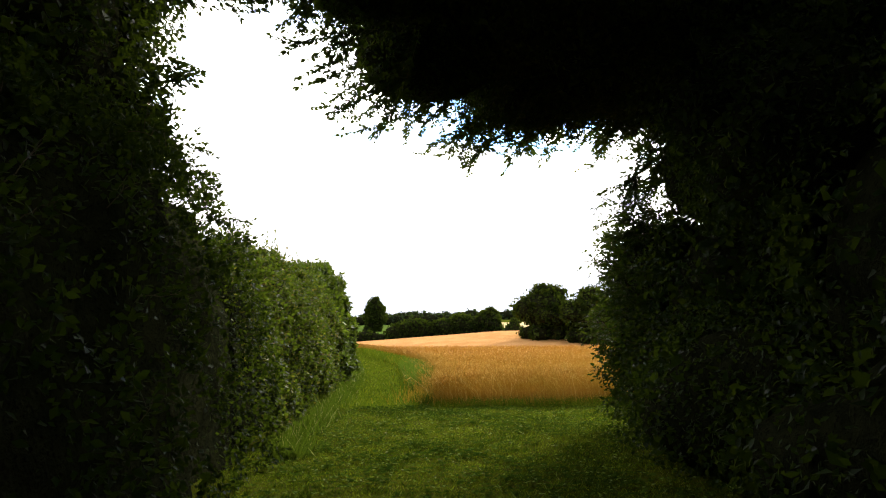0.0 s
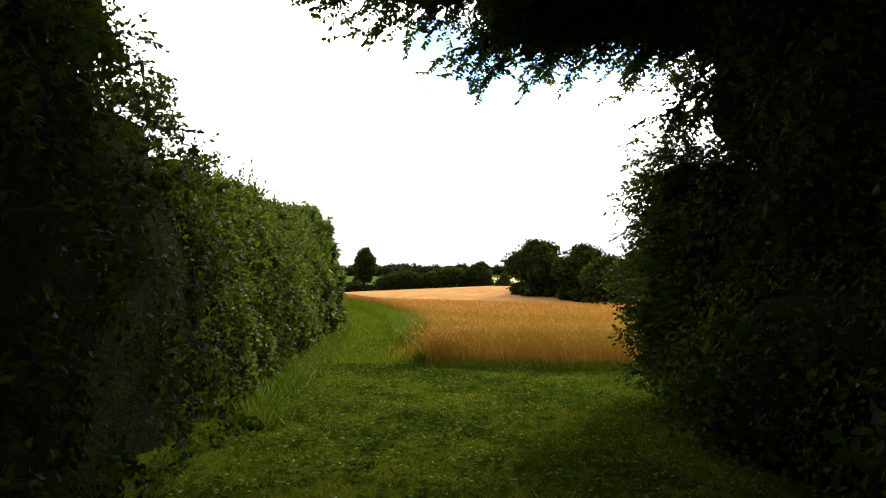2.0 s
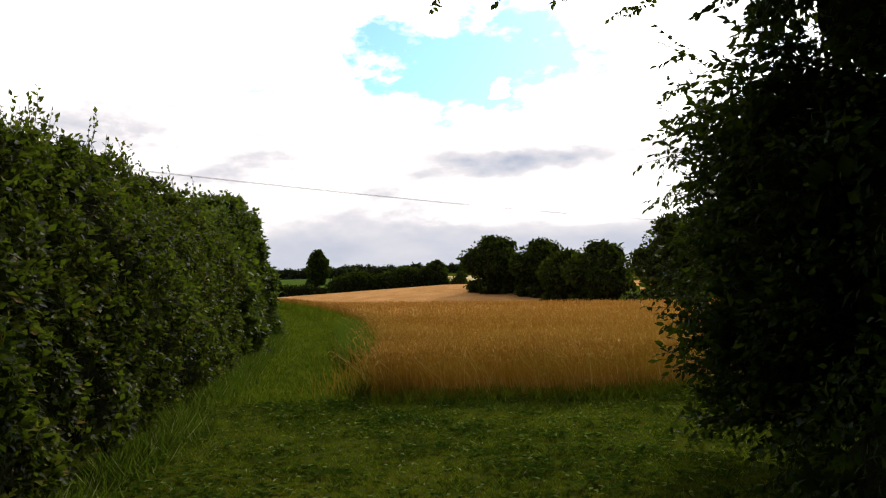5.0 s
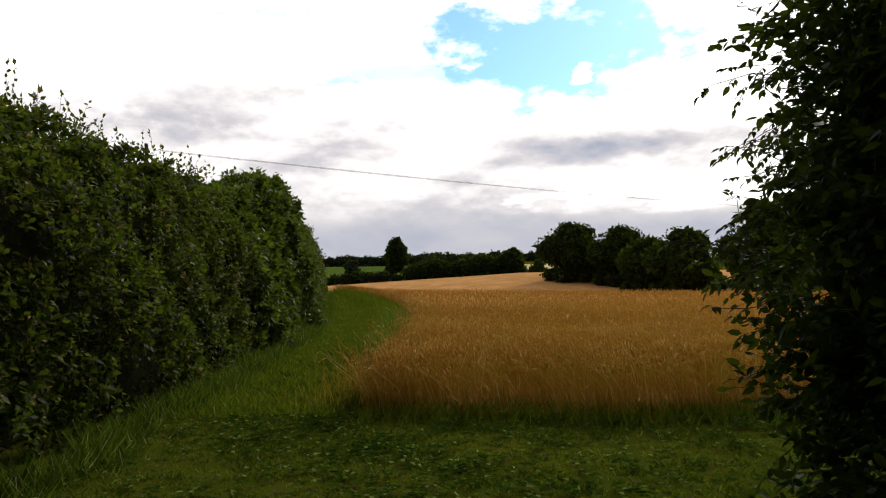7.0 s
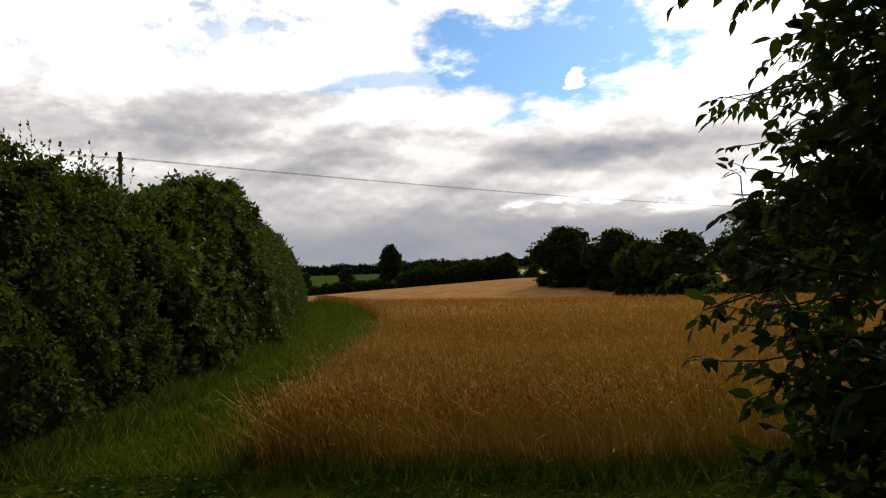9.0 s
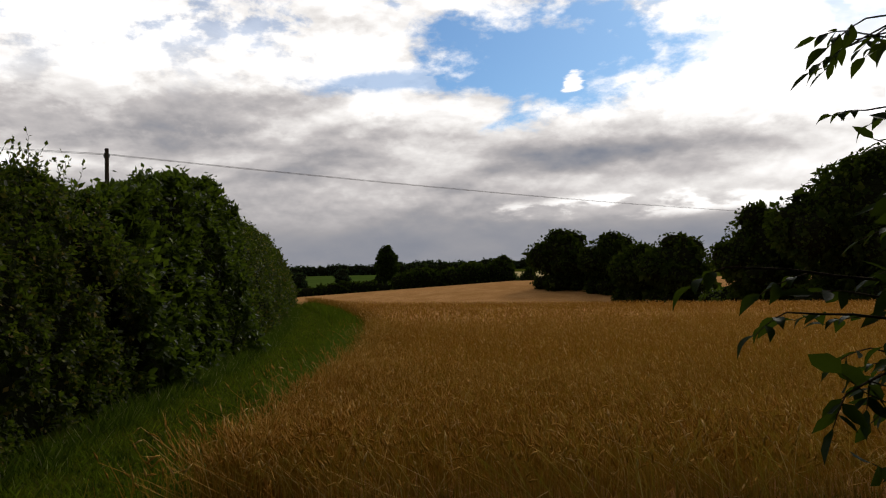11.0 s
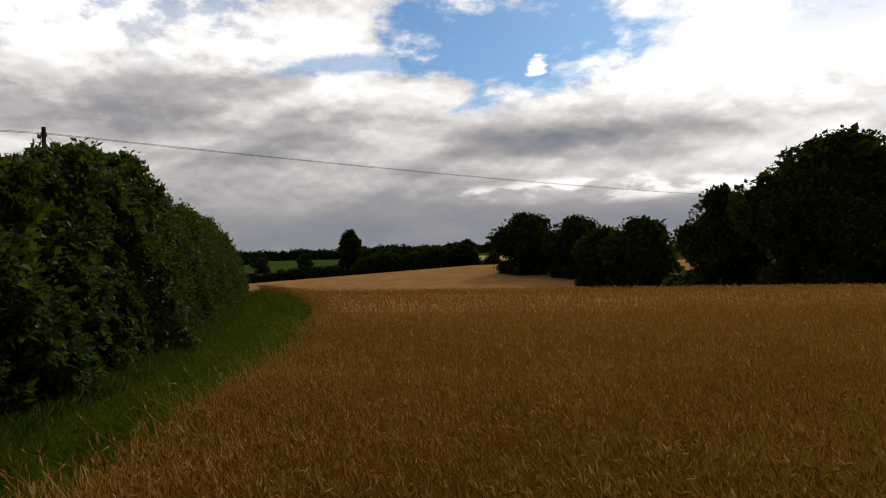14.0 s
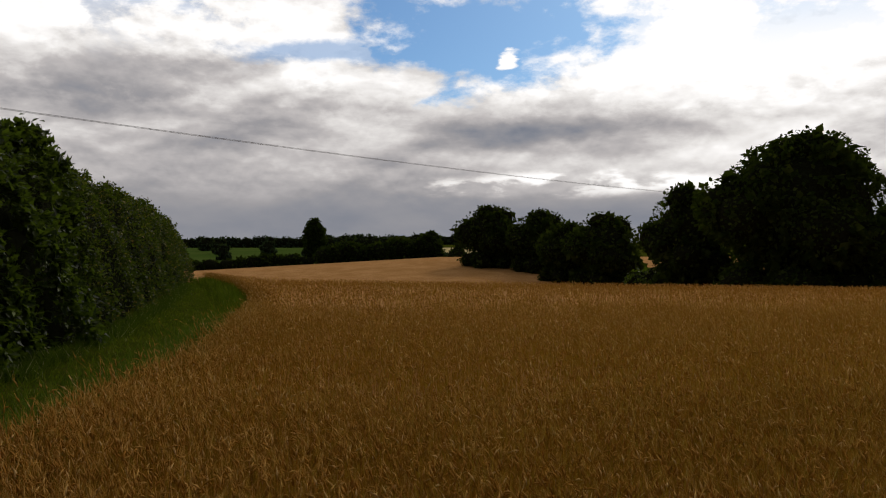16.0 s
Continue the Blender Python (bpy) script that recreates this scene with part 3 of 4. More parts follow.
def shell(lumps, n, depth, low=-9.0, inset=0.0, clump=0.1):
    """Points near the outside of a union of uneven masses, with outward directions."""
    area = np.array([(r[0] * r[1] + r[1] * r[2] + r[0] * r[2]) * (2.6 if c[1] > 10 else 1.9 if c[1] > 6 else 1.0 if c[1] > 3 else 0.25) for c, r in lumps])
    pick = rng.choice(len(lumps), n, p=area / area.sum())
    C = np.array([c for c, _ in lumps], float)[pick]
    R = np.array([r for _, r in lumps], float)[pick]
    d = rand_dirs(n)
    c0 = np.arange(n) // 7 * 7
    pick, C, R = pick[c0], C[c0], R[c0]
    d = unit(d[c0] + rng.normal(0, 1, (n, 3)) * np.minimum(clump / R.min(1), 0.3)[:, None])
    ruff = wave(d[:, 0] * 3 + pick * 1.7, d[:, 1] * 3 + d[:, 2] * 2.3 - pick * 1.7, 1.0)
    rr = 1 + 0.14 * ruff + 0.05 * wave(d[:, 0] * 9, d[:, 1] * 9 + d[:, 2] * 8, 1.0) - (inset + np.abs(rng.normal(0, 1, n)) * depth) / R.min(1)
    p = C + d * R * rr[:, None]
    keep = p[:, 2] > low
    for i, (c, r) in enumerate(lumps):
        q = np.linalg.norm((p - np.array(c)) / np.array(r), axis=1)
        keep &= (q > 0.80) | (pick == i)
    return p[keep], d[keep]


def foliage(p, out, leaf, ratio=0.55, shape=LEAF4, hang=0.25):
    n = len(p)
    al = out * 0.5 + rand_dirs(n) + np.array([[0, 0, -hang]])
    up = unit(out + np.array([[0, 0, 0.6]]) + rng.normal(0, 0.8, (n, 3)))
    s = leaf * rng.uniform(0.6, 1.25, n)
    return leaf_mesh(p, al, up, s, s * ratio, shape)


def woody(name, at, label, category, lumps, n, leaf, mat, depth, trunks=(), group="", core=0.72, ratio=0.55, shape=LEAF4, low=-9.0, hang=0.25):
    """A tree or shrub: trunks with limbs, a dark opaque core in place of the shaded inside, and the leaves."""
    ob = empty(name, at, label, category, group)
    for t0, t1, r in trunks:
        line = limb(t0, t1, 0.08, 7)
        pieces = [tube(line, np.linspace(r, r * 0.45, 7) * np.array([1.35, 1.05, 1, 1, 1, 1, 1]), 8)]
        obj("trunk", rel(pieces[0][0], at), pieces[0][1], M_BARK, ob, flat=False)
        near = sorted(lumps, key=lambda l: np.linalg.norm(np.array(l[0]) - line[-1]))[:5]
        for c, r2 in near:
            a = tube(limb(line[rng.integers(3, 7)], np.array(c) + rng.normal(0, 0.2, 3) * r2, 0.12, 6), np.linspace(r * 0.45, r * 0.12, 6), 6)
            obj("limb", rel(a[0], at), a[1], M_BARK, ob, flat=False)
    # solid dark lumps keep light from coming through the leaves
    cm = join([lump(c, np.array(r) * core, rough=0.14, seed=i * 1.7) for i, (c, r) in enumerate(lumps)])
    obj("shade_core", rel(cm[0], at), cm[1], M_CORE, ob, flat=False, kind="stuff")
    p, d = shell(lumps, n, depth, low, 0.0, leaf * 1.5)
    p2, d2 = shell(lumps, n // 3, depth, low, depth * 1.4)
    lv = join([foliage(p, d, leaf, ratio, shape, hang), foliage(p2, d2, leaf * 2.1, 0.75, LEAF4, hang)])
    obj("crown", rel(lv[0], at), lv[1], mat, ob, kind="stuff")
    return ob


def hedge(name, label, y0, y1, top, n, leaf, mat, shoots, ratio=0.6, bulge=0.18, shape=LEAF4, group="roadside hedge", shoot_h=(0.25, 0.6)):
    """A length of hedge with a fairly flat face to the track and shoots on its top."""
    at = (float(hedge_face((y0 + y1) / 2)) - 0.8, (y0 + y1) / 2, float(land(-3, (y0 + y1) / 2)))
    ob = empty(name, at, label, "hedge", group)

    def face(y, z, tp):
        r = np.clip(z / tp, 0, 1)
        return hedge_face(y) + bulge * wave(y * 1.3, z * 1.8, 1.0) + 0.12 * wave(y * 4, z * 4.3, 1.0) - 0.55 * r ** 5 - 0.22 * r

    def crest(y):
        return np.interp(y, *top) + 0.10 * wave(y * 2.1, 0 * y, 1.0) + 0.07 * np.sin(y * 7.3)

    def pocket(y, z):
        """Hollows between the sprays, 0 to 1."""
        return smooth(-(wave(y * 2.6, z * 3.0, 1.0) + 0.7 * wave(y * 6.3 + 3, z * 6.9, 1.0)), -0.15, 0.35)

    m = int(n * 0.72) // 9
    y = np.repeat(rng.uniform(y0, y1, m), 9) + rng.normal(0, leaf * 1.3, m * 9)
    z = np.repeat(rng.uniform(0.03, 1.0, m), 9)
    m = len(y)
    z = np.abs(z * crest(y) + rng.normal(0, leaf * 1.2, m))
    hole = pocket(y, z)
    ok = rng.random(m) > 0.9 * hole
    y, z, hole = y[ok], z[ok], hole[ok]
    m, tp = len(y), crest(y)
    dep = np.abs(rng.normal(0, 0.07, m)) + 0.38 * hole - 0.08
    p1 = np.stack([face(y, z, tp) - dep, y, land(-3 + 0 * y, y) + z], 1)
    o1 = np.stack([np.ones(m), rng.normal(0, 0.3, m), 0.25 + (z / tp) ** 3], 1)
    m = n - m
    y = rng.uniform(y0, y1, m)
    tp = crest(y)
    u = rng.random(m)
    p2 = np.stack([face(y, tp, tp) + 0.15 - u * 1.5, y, land(-3 + 0 * y, y) + tp + 0.1 - 0.5 * u ** 3 + 0.1 * wave(y * 3, u * 6, 1.0) - np.abs(rng.normal(0, 0.10, m))], 1)
    o2 = np.stack([rng.normal(0.2, 0.3, m), rng.normal(0, 0.3, m), np.ones(m)], 1)
    m = n // 6
    y = rng.uniform(y0, y1, m)
    tp = crest(y)
    z = rng.uniform(0.05, 1.0, m) * tp
    p3 = np.stack([face(y, tp, tp) - 1.85 - np.abs(rng.normal(0, 0.10, m)), y, land(-3 + 0 * y, y) + z], 1)
    o3 = np.stack([-np.ones(m), rng.normal(0, 0.3, m), rng.normal(0.3, 0.3, m)], 1)
    lv = foliage(np.concatenate([p1, p2, p3]), unit(np.concatenate([o1, o2, o3])), leaf, ratio, shape)
    obj("foliage", rel(lv[0], at), lv[1], mat, ob, kind="stuff")
    # dark core for the shaded inside, also stopping light through, swept along the hedge
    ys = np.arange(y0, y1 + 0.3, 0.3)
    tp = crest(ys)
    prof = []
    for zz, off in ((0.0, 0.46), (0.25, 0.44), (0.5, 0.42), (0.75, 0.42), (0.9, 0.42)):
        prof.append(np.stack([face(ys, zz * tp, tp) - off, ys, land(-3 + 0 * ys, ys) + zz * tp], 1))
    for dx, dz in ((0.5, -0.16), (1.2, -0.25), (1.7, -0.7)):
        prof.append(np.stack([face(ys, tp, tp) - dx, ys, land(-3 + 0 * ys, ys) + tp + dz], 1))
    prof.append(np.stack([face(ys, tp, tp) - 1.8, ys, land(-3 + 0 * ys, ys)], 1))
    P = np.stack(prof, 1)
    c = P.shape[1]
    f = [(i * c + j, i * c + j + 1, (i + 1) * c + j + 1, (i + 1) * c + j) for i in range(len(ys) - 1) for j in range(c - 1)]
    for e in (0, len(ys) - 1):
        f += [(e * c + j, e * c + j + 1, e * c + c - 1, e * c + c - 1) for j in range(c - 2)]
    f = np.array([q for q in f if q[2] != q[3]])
    obj("shade_core", rel(P.reshape(-1, 3), at), f, M_CORE, ob, kind="stuff")
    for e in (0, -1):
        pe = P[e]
        obj("shade_core", rel(pe, at), np.array([(0, j, j + 1) for j in range(1, c - 1)]), M_CORE, ob, kind="stuff")
    wood, leaves = [], []
    for k in range(shoots):
        yy = rng.uniform(y0, y1)
        t = float(crest(np.array([yy]))[0])
        xx = float(face(np.array([yy]), np.array([t]), np.array([t]))[0]) - rng.uniform(-0.1, 0.9)
        a = np.array([xx, yy, float(land(-3, yy)) + t - 0.15])
        b = a + np.array([rng.normal(0, 0.12), rng.normal(0, 0.12), 0.15 + rng.uniform(*shoot_h)])
        w, l = spray(a, b, leaf * 0.9, leaf * 0.75, 0.004, LEAF4, 0.0, 0.6, 1)
        wood.append(w), leaves.append(l)
    for k in range(shoots):
        yy, zz = rng.uniform(y0, y1), rng.uniform(0.3, 0.95)
        t = float(crest(np.array([yy]))[0])
        a = np.array([float(face(np.array([yy]), np.array([t * zz]), np.array([t]))[0]) - 0.1, yy, float(land(-3, yy)) + t * zz])
        b = a + np.array([rng.uniform(0.15, 0.4), rng.normal(0, 0.15), rng.normal(0.1, 0.12)])
        w, l = spray(a, b, leaf, leaf * 0.8, 0.004, LEAF4, 0.1, 0.6, 2)
        wood.append(w), leaves.append(l)
    w, l = join(wood), join(leaves)
    obj("shoot_growth", rel(w[0], at), w[1], M_BARK, ob, kind="stuff")
    obj("shoot_leaves", rel(l[0], at), l[1], mat, ob, kind="stuff")
    return ob


# the length behind y = 0 is unseen, added to keep light off
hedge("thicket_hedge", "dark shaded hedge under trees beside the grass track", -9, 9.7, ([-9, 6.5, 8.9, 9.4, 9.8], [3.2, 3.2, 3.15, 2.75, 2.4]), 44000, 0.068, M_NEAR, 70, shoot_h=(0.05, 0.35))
hedge("hawthorn_hedge", "tall clipped green hawthorn hedge with young shoots on top", 9.5, 19.4, ([9, 11, 14, 17, 19.5], [2.45, 2.6, 2.75, 2.65, 2.6]), 66000, 0.074, M_HAW, 190)
hedge("elder_hedge", "bright broad-leaved hedge shrubs beside the grass track", 19.2, 27.0, ([19, 20.5, 22, 24.4, 26.3, 27], [2.55, 2.75, 3.15, 3.6, 3.6, 3.1]), 30000, 0.145, M_ELDER, 45, 0.5, 0.34, shoot_h=(0.05, 0.3))
hedge("field_hedge", "lower hawthorn hedge curving away beside the crop", 26.8, 48, ([27, 33, 40, 48], [3.2, 3.2, 3.05, 2.6]), 36000, 0.095, M_HAW, 60, 0.6, 0.2, shoot_h=(0.1, 0.35))

# ---- trees over the start of the track ----
LT = (-4.3, 5, 0)
# lumps behind the start are unseen, added to shut light out of the track
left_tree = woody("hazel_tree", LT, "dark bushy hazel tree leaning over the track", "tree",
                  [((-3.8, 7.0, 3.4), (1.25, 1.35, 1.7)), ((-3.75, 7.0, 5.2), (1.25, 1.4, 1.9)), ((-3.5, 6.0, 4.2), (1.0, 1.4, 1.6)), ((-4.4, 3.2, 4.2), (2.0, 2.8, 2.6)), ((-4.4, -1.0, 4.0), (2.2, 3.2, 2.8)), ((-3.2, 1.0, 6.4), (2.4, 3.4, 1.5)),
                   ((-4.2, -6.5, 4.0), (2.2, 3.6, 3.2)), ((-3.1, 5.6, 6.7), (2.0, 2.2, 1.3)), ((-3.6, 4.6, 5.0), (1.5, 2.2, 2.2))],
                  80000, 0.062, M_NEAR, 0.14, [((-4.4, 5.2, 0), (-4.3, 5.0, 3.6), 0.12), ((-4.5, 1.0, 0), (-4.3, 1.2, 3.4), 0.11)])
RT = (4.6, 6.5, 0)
# masses with negative y are an unseen roof closing off the light
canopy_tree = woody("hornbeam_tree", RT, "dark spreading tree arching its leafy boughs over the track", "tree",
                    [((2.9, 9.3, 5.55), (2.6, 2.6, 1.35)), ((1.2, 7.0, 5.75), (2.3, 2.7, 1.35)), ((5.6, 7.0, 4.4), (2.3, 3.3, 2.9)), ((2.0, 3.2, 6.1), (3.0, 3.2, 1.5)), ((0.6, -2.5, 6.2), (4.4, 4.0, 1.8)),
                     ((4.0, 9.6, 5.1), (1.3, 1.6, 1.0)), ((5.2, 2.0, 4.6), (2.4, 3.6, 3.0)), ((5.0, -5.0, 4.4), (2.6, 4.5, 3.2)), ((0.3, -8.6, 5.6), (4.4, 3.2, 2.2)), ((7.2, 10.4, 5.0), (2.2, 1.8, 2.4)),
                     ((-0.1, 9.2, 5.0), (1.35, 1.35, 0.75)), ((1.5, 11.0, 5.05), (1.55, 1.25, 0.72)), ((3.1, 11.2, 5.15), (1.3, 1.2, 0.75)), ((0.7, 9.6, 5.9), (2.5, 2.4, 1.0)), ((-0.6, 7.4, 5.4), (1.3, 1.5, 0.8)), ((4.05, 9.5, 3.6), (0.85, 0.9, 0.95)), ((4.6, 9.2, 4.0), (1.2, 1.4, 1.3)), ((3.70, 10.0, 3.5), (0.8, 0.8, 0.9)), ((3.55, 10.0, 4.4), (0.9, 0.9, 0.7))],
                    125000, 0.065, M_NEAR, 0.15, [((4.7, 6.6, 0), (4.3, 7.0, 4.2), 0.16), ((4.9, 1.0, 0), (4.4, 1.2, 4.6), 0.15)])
wood, leaves = [], []
for a, b in (((0.9, 9.6, 4.8), (0.48, 11.8, 4.0)), ((0.2, 8.6, 4.9), (-1.35, 8.9, 4.12)), ((1.7, 10.6, 5.0), (1.58, 12.4, 4.6)), ((2.7, 10.8, 4.9), (2.7, 12.8, 4.5)),
             ((3.0, 9.3, 4.2), (2.5, 9.9, 3.15)), ((2.0, 10.3, 4.7), (1.1, 12.0, 4.3)), ((0.3, 8.6, 4.8), (-0.5, 10.4, 4.3)), ((-0.4, 7.2, 4.8), (-1.6, 7.4, 4.35)), ((0.6, 9.0, 4.7), (0.0, 11.0, 4.15)),
             ((2.4, 9.8, 4.5), (2.0, 11.5, 4.45)), ((3.3, 10.6, 4.3), (3.3, 12.3, 4.4)), ((3.4, 9.6, 3.9), (2.9, 10.7, 3.4)), ((3.6, 10.8, 4.8), (3.6, 12.6, 4.9)), ((1.4, 9.6, 4.6), (0.9, 11.2, 4.3)),
             ((-0.2, 8.0, 4.9), (-0.9, 9.6, 4.3)), ((2.9, 10.4, 4.5), (2.6, 12.0, 4.55)), ((1.2, 10.0, 4.9), (0.7, 11.9, 4.5)), ((-0.9, 7.2, 5.4), (-1.9, 7.0, 5.0)), ((-1.0, 7.0, 5.3), (-1.7, 6.9, 4.72)), ((2.2, 10.6, 5.0), (2.1, 12.5, 4.7))):
    for k in range(6):
        e = np.array(b) + (rng.normal(0, 0.15, 3) if k else 0)
        w, l = spray(np.array(a) + rng.normal(0, 0.18, 3), e, 0.070, 0.026, 0.004, LEAF7, 0.15, 0.66, 7)
        wood.append(w), leaves.append(l)
w, l = join(wood), join(leaves)
obj("bough_growth", rel(w[0], RT), w[1], M_BARK, canopy_tree, kind="stuff")
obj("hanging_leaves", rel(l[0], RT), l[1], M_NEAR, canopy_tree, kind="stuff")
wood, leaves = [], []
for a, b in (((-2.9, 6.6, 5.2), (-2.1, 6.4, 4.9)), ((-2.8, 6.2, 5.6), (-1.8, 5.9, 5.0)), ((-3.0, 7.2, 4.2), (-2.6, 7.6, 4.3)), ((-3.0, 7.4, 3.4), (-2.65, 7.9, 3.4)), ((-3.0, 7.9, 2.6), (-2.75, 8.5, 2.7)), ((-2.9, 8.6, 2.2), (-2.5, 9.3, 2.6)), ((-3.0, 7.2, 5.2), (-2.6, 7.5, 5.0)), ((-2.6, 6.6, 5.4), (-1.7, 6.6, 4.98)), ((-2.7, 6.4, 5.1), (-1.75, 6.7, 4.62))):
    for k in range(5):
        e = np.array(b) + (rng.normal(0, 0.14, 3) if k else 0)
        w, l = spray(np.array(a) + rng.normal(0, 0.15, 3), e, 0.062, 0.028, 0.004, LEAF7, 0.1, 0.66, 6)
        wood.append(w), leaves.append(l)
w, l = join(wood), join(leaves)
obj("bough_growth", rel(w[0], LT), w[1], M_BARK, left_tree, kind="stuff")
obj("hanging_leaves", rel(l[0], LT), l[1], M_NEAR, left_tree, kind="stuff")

# ---- the shrub beside the crop, with twigs reaching out over the path ----
# the shrub's lumps behind the start are added out of view to block light
SB = (4.0, 9.5, 0)
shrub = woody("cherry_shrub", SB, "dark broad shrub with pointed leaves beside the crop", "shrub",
              # the last two low lumps stand in for black shade on the turf
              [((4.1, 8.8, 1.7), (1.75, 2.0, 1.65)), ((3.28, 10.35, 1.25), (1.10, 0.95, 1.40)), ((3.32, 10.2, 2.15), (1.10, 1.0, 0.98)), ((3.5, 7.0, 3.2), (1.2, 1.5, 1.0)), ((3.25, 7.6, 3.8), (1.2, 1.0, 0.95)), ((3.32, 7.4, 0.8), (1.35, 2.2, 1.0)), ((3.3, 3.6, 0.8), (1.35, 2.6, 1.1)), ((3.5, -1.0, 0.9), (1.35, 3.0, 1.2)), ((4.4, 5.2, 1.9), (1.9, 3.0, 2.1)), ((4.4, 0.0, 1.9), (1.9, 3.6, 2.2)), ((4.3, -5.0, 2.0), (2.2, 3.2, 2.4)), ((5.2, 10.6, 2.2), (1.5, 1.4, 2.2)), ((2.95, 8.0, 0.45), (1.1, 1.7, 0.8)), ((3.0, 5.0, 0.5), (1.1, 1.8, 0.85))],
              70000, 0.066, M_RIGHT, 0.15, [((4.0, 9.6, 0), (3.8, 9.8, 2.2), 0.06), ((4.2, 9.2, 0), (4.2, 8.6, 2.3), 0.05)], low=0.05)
wood, leaves = [], []
for k in range(260):
    th, zz = rng.uniform(0, 1), rng.uniform(0.3, 3.0)
    a = np.array([2.65 + 0.35 * rng.random(), 9.4 + 1.6 * th, zz])
    b = a + np.array([rng.uniform(-0.55, -0.2), rng.normal(0.15, 0.25), rng.normal(0.05, 0.22)])
    w, l = spray(a, b, 0.078, 0.042, 0.004, LEAF7, 0.45, 0.52, 4)
    wood.append(w), leaves.append(l)
w, l = join(wood), join(leaves)
obj("twig_growth", rel(w[0], SB), w[1], M_BARK, shrub, kind="stuff")
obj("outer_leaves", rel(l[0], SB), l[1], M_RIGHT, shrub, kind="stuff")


def big_leaf():
    """One pointed leaf, 1 long, arched and folded on its midrib."""
    v, f = [], []
    prof = [0.03, 0.22, 0.275, 0.235, 0.12, 0.0]
    for i, w in enumerate(prof):
        t = i / 5
        z = 0.10 * math.sin(math.pi * t) - 0.12 * t * t
        v += [(t, w, z + w * 0.30), (t, 0, z), (t, -w, z + w * 0.30)]
    for i in range(5):
        for j in (0, 1):
            a = i * 3 + j
            f.append((a, a + 1, a + 4, a + 3))
    me = bpy.data.meshes.new("leaf")
    me.from_pydata(v, [], f)
    me.polygons.foreach_set("use_smooth", np.ones(len(f), bool))
    me.materials.append(M_RIGHT)
    return me


LEAF_MESH = big_leaf()


def leaf_sprays(line, count):
    """Compound leaves along a shoot: for each leaflet its foot, direction and length; and the stalks."""
    d = unit(line[-1] - line[0])
    out, ribs = [], []
    for i in range(count):
        t = 1.0 if i == count - 1 else 0.2 + 0.75 * i / (count - 1)
        p = np.array([np.interp(t, np.linspace(0, 1, len(line)), line[:, c]) for c in range(3)])
        sd = unit(np.cross(d, [0, 0, 1.0])) * (1 if i % 2 else -1)
        al = unit(d + rng.normal(0, 0.2, 3)) if i == count - 1 else unit(d * 0.7 + sd * rng.uniform(0.4, 0.9) + rng.normal(0, 0.25, 3))
        al = unit(al + np.array([0, 0, -rng.uniform(0.0, 0.5)]))
        L = rng.uniform(0.06, 0.10)
        rib = p + al * L * np.linspace(0, 1, 4)[:, None] + np.array([[0, 0, -0.25 * L]]) * (np.linspace(0, 1, 4) ** 2)[:, None]
        ribs.append(tube(rib, np.linspace(0.0018, 0.001, 4), 4))
        cross = unit(np.cross(al, [0, 0, 1.0]) + rng.normal(0, 0.15, 3))
        for k, s in ((1, -1), (1, 1), (2, -1), (2, 1), (3, 0)):
            dr = al if s == 0 else unit(al * 0.55 + cross * s)
            out.append((rib[k], unit(dr + np.array([0, 0, -rng.uniform(0.15, 0.9)])), rng.uniform(0.040, 0.062) * (1.15 if s == 0 else 1.0)))
    return out, ribs


SHOOTS = (((2.65, 11.15, 1.46), (1.93, 11.10, 1.53)), ((2.60, 10.75, 1.15), (2.02, 10.64, 1.19)), ((2.60, 11.10, 1.08), (2.28, 11.02, 1.03)), ((2.65, 10.90, 2.42), (2.10, 10.97, 2.35)), ((2.80, 11.10, 2.28), (2.44, 11.18, 2.18)),
          ((2.85, 11.20, 2.06), (2.30, 11.26, 2.05)), ((2.90, 11.00, 2.70), (2.48, 11.18, 2.60)), ((2.95, 11.65, 2.22), (2.52, 11.72, 2.14)), ((2.95, 11.60, 1.97), (2.50, 11.64, 1.93)), ((2.60, 11.30, 1.36), (2.12, 11.28, 1.43)), ((2.95, 11.70, 1.26), (2.64, 11.86, 1.24)), ((2.75, 10.80, 1.72), (2.32, 10.84, 1.66)))
wood, leaves = [], []
for a, b in SHOOTS:
    line = limb(a, b, 0.05, 7)
    foot, ribs = leaf_sprays(line, 5)
    v, f = join([tube(line, np.linspace(0.005, 0.002, 7), 5), *ribs])
    twig = obj("twig", v - line[0], f, M_BARK, shrub)
    twig.location = rel(line[0], SB)
    for p, al, size in foot:
        X = Vector(al)
        Y = Vector((rng.normal(0, 0.35), rng.normal(0, 0.35), 1)).cross(X).normalized()
        lf = new("leaf", LEAF_MESH)
        lf.parent = twig
        lf.matrix_basis = Matrix.Translation(Vector(p - line[0])) @ Matrix((X, Y, X.cross(Y))).transposed().to_4x4() @ Matrix.Diagonal((size, size * 0.85, size, 1))
    # further shoots close by, deeper in the shrub
    for again in range(4):
        line = limb(np.array(a) + rng.normal(0, 0.12, 3) + np.array([0.1, 0, 0]), np.array(b) + np.array([rng.uniform(0.08, 0.30), rng.normal(0, 0.14), rng.normal(0, 0.12)]), 0.1, 7)
        foot, ribs = leaf_sprays(line, 6)
        wood += [tube(line, np.linspace(0.005, 0.002, 7), 4), *ribs]
        p, al, size = (np.array(q) for q in zip(*foot))
        leaves.append(leaf_mesh(p, al, unit(np.array([[0, 0, 1.0]]) + rng.normal(0, 0.4, al.shape)), size, size * 0.46, LEAF7))
w, l = join(wood), join(leaves)
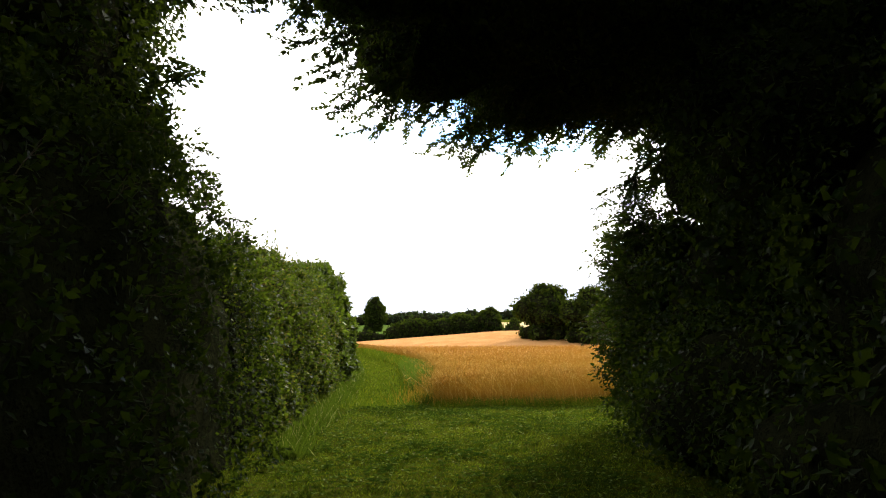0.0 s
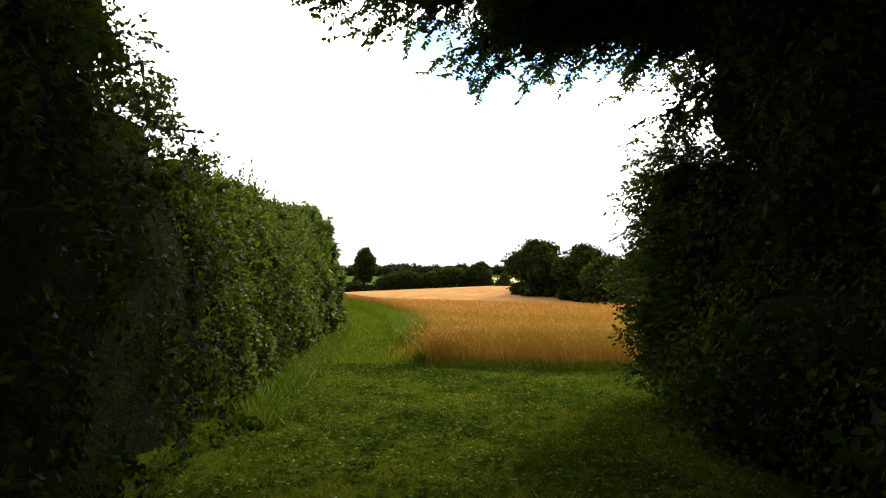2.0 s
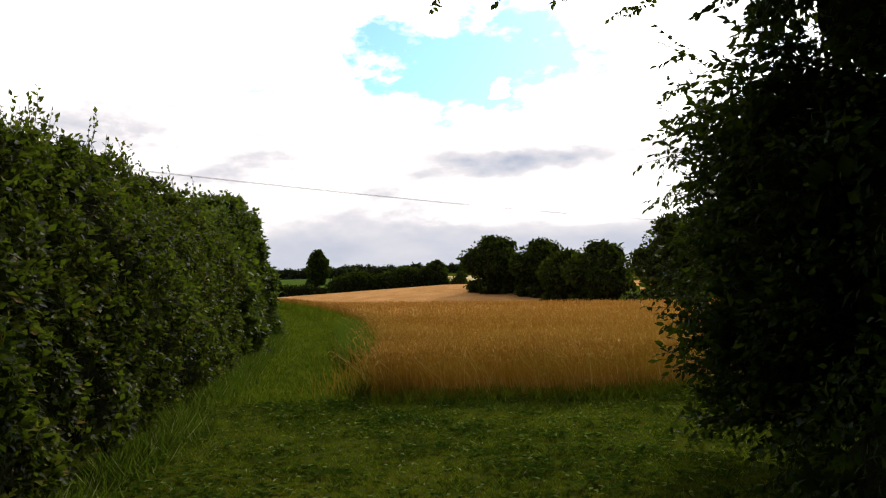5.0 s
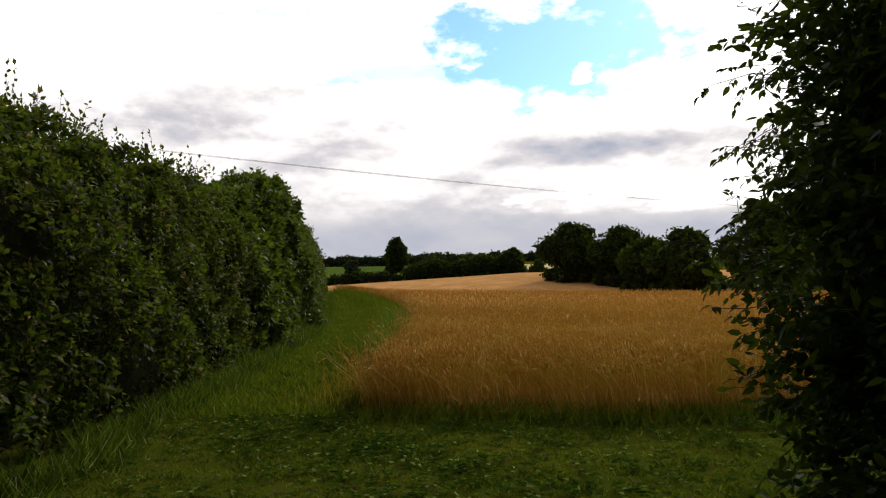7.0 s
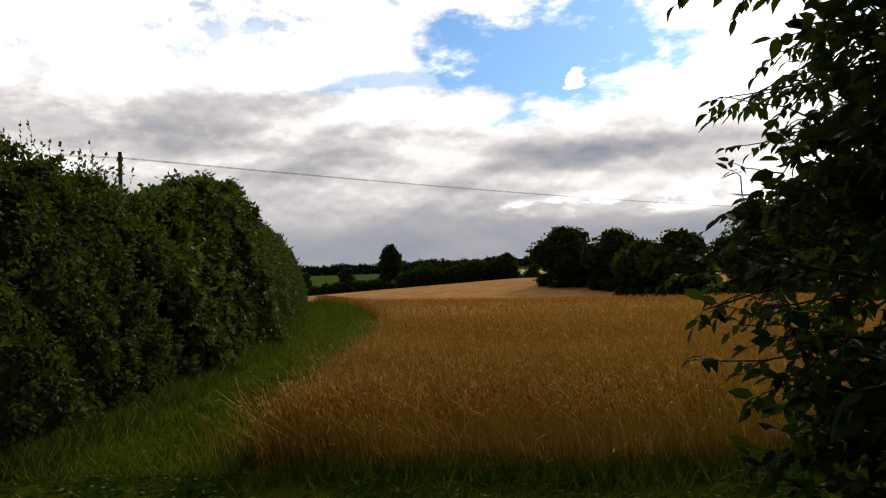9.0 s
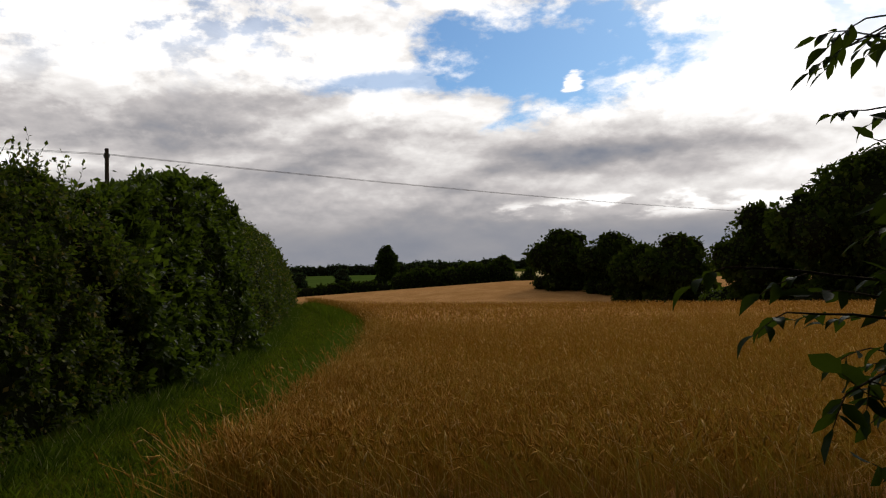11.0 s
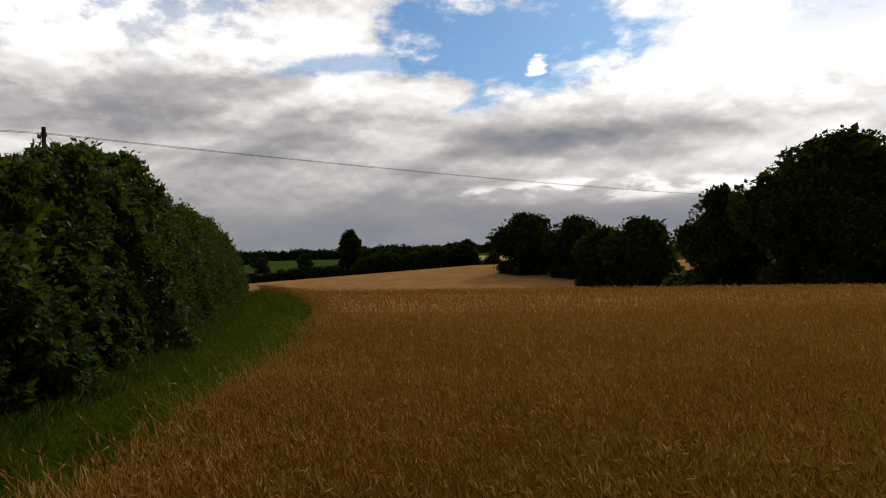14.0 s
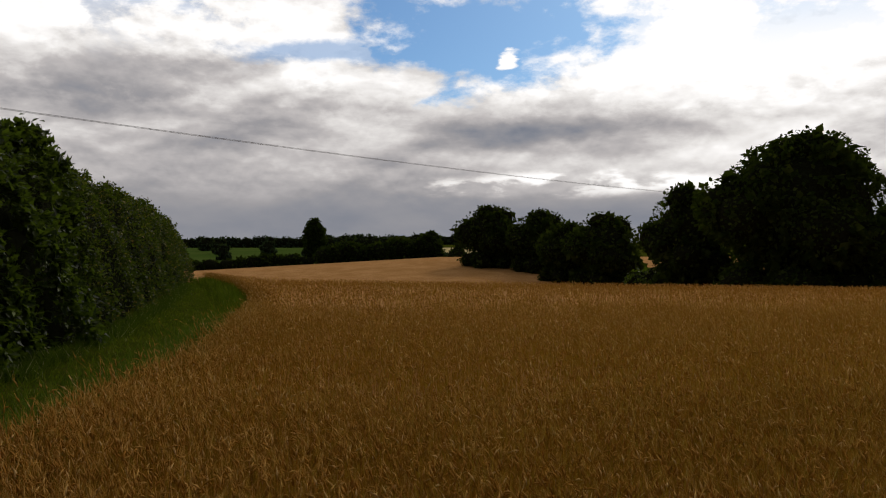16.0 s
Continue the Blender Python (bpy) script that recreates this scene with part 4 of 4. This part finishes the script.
obj("inner_growth", rel(w[0], SB), w[1], M_BARK, shrub, kind="stuff")
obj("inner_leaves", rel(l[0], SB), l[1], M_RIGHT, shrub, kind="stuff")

# ---- far trees ----
def far_tree(name, x, y, h, w, label, n=5000, leaf=0.4, mat=M_FAR, group="", oval=False, base=None):
    z = float(land(x, y)) if base is None else base
    lumps = []
    if oval:
        for t, r in ((0.32, 0.36), (0.52, 0.48), (0.72, 0.42), (0.88, 0.25)):
            lumps.append(((x + rng.normal(0, 0.04) * w, y, z + h * t), (w * r, w * r, h * 0.17)))
    else:
        lumps.append(((x, y, z + h * 0.52), (w * 0.42, w * 0.42, h * 0.40)))
        for k in range(11):
            a = k * 2.4 + rng.uniform(0, 0.5)
            t = 0.22 + 0.60 * ((k * 0.618) % 1.0)
            q = w * 0.34 * math.sin(math.pi * (0.18 + 0.72 * t)) 
            r = w * rng.uniform(0.15, 0.24)
            lumps.append(((x + q * math.cos(a), y + q * math.sin(a), z + h * t), (r, r, r * 0.85)))
        for k in range(6):
            a = k * 1.05
            lumps.append(((x + w * 0.30 * math.cos(a), y + w * 0.30 * math.sin(a), z + h * 0.13), (w * 0.17, w * 0.17, h * 0.14)))
        lumps.append(((x + rng.normal(0, 0.05) * w, y, z + h * 0.86), (w * 0.22, w * 0.22, h * 0.13)))
    return woody(name, (x, y, z), label, "tree", lumps, n, leaf, mat, leaf * 0.5, [((x, y, z - 0.1), (x, y, z + h * 0.45), w * 0.035)], group, 0.80, 0.8, LEAF4, z + 0.1)


for x, y, h, w in ((16.2, 117, 9.2, 9.6), (22.0, 110.6, 8.8, 8.4), (23.2, 100.6, 7.6, 7.2), (26.3, 94.6, 9.0, 8.8)):
    far_tree("field_oak", x, y, h, w, "dark rounded oak in a clump at the field edge", 5600, 0.40, group="clump of oaks")
far_tree("field_maple", 26.9, 72.6, 10.5, 7.6, "dark rounded bushy tree behind the crop", 6000, 0.34)
far_tree("lime_tree", 31.0, 62.8, 12.9, 12.8, "large dark spreading lime tree behind the crop", 17000, 0.32)
far_tree("field_maple", 40.0, 64, 8.2, 9.0, "dark rounded bushy tree behind the crop", 6000, 0.34)
far_tree("thorn_bush", 25.5, 77, 3.6, 4.6, "bright green low bush between dark trees", 1800, 0.26, M_ELDER)

# hedgerow on the crest of the far field, and single trees in it
def far_hedge(name, x0, y0, x1, y1, h, label, n, leaf, mat):
    k = max(4, int(math.hypot(x1 - x0, y1 - y0) / (h * 0.5)))
    lumps = []
    for i in range(k):
        t = (i + rng.uniform(0.2, 0.8)) / k
        x, y = x0 + (x1 - x0) * t, y0 + (y1 - y0) * t
        r = h * rng.uniform(0.42, 0.62)
        lumps.append(((x, y, float(land(x, y)) + r * 0.8), (r * 1.25, r, r)))
    at = ((x0 + x1) / 2, (y0 + y1) / 2, float(land((x0 + x1) / 2, (y0 + y1) / 2)))
    return woody(name, at, label, "hedge", lumps, n, leaf, mat, leaf * 0.5, (), "far hedgerows", 0.85, 0.8)


far_hedge("hedgerow", -60, 134, -11, 138, 2.5, "low dark hedgerow along the top of the far field", 6000, 0.45, M_FAR)
far_hedge("hedgerow", -10, 138, 9, 143, 4.0, "dark hedgerow along the top of the far field", 5000, 0.45, M_FAR)
far_tree("poplar", -27.6, 300, 15.4, 10.4, "dark oval poplar standing above the far hedgerow", 3000, 0.80, M_FAR, oval=True)
far_tree("ash_tree", 8.9, 141, 5.4, 5.0, "rounded tree beside the gap in the hedgerow", 2200, 0.42)
far_tree("ash_tree", 4.2, 180, 8.2, 4.2, "small rounded tree beyond the hedgerow", 1500, 0.45)
far_tree("ash_tree", 19.5, 205, 7.6, 5.0, "rounded tree beside the gap in the hedgerow", 1800, 0.42)
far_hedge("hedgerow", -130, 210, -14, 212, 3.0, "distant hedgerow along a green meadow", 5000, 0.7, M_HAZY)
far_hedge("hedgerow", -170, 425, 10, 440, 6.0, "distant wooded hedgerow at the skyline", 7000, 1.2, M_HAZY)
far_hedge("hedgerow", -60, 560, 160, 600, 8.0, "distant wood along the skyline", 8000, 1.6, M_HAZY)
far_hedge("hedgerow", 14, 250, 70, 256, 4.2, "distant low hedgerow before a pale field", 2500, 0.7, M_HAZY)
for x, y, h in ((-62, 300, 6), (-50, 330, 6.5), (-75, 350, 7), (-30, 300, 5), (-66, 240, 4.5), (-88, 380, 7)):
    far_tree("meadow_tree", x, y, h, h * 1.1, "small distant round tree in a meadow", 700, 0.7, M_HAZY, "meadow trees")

# ---- overhead line ----
def pole(x, y, top):
    z = float(land(x, y))
    ob = empty("utility_pole", (x, y, z), "dark wooden pole carrying an overhead power line", "utility pole", "power line")
    L = top - z
    v, f = tube(np.array([(0, 0, -0.3), (0, 0, L * 0.5), (0, 0, L)]), [0.15, 0.13, 0.11], 10)
    obj("post", v, f, M_POLE, ob, flat=False)
    for s in (-1, 1):
        v, f = tube(np.array([(0.12 * s, 0, L - 0.55), (0.12 * s, 0, L - 0.40), (0.12 * s, 0, L - 0.28)]), [0.05, 0.07, 0.03], 8)
        obj("insulator", v, f, M_WIRE, ob)
    return ob


POLES = [(-62.0, 13.0, 9.3), (-19.0, 52.0, 8.95), (52.0, 119.0, 8.7)]
for p in POLES:
    pole(*p)
for (xa, ya, za), (xb, yb, zb) in zip(POLES[:-1], POLES[1:]):
    for s in (-0.10, 0.10):
        t = np.linspace(0, 1, 25)
        sag = 0.5 * 4 * t * (1 - t)
        pts = np.stack([xa + (xb - xa) * t + s, ya + (yb - ya) * t, za + (zb - za) * t - 0.3 - sag - (0.08 if s > 0 else 0)], 1)
        v, f = tube(pts, np.full(25, 0.012), 4)
        ob = obj("power_cable", v - pts[0], f, M_WIRE)
        ob.location = pts[0]
        tagged(ob, "thin grey overhead power cable slung between poles", "cable", "power line")
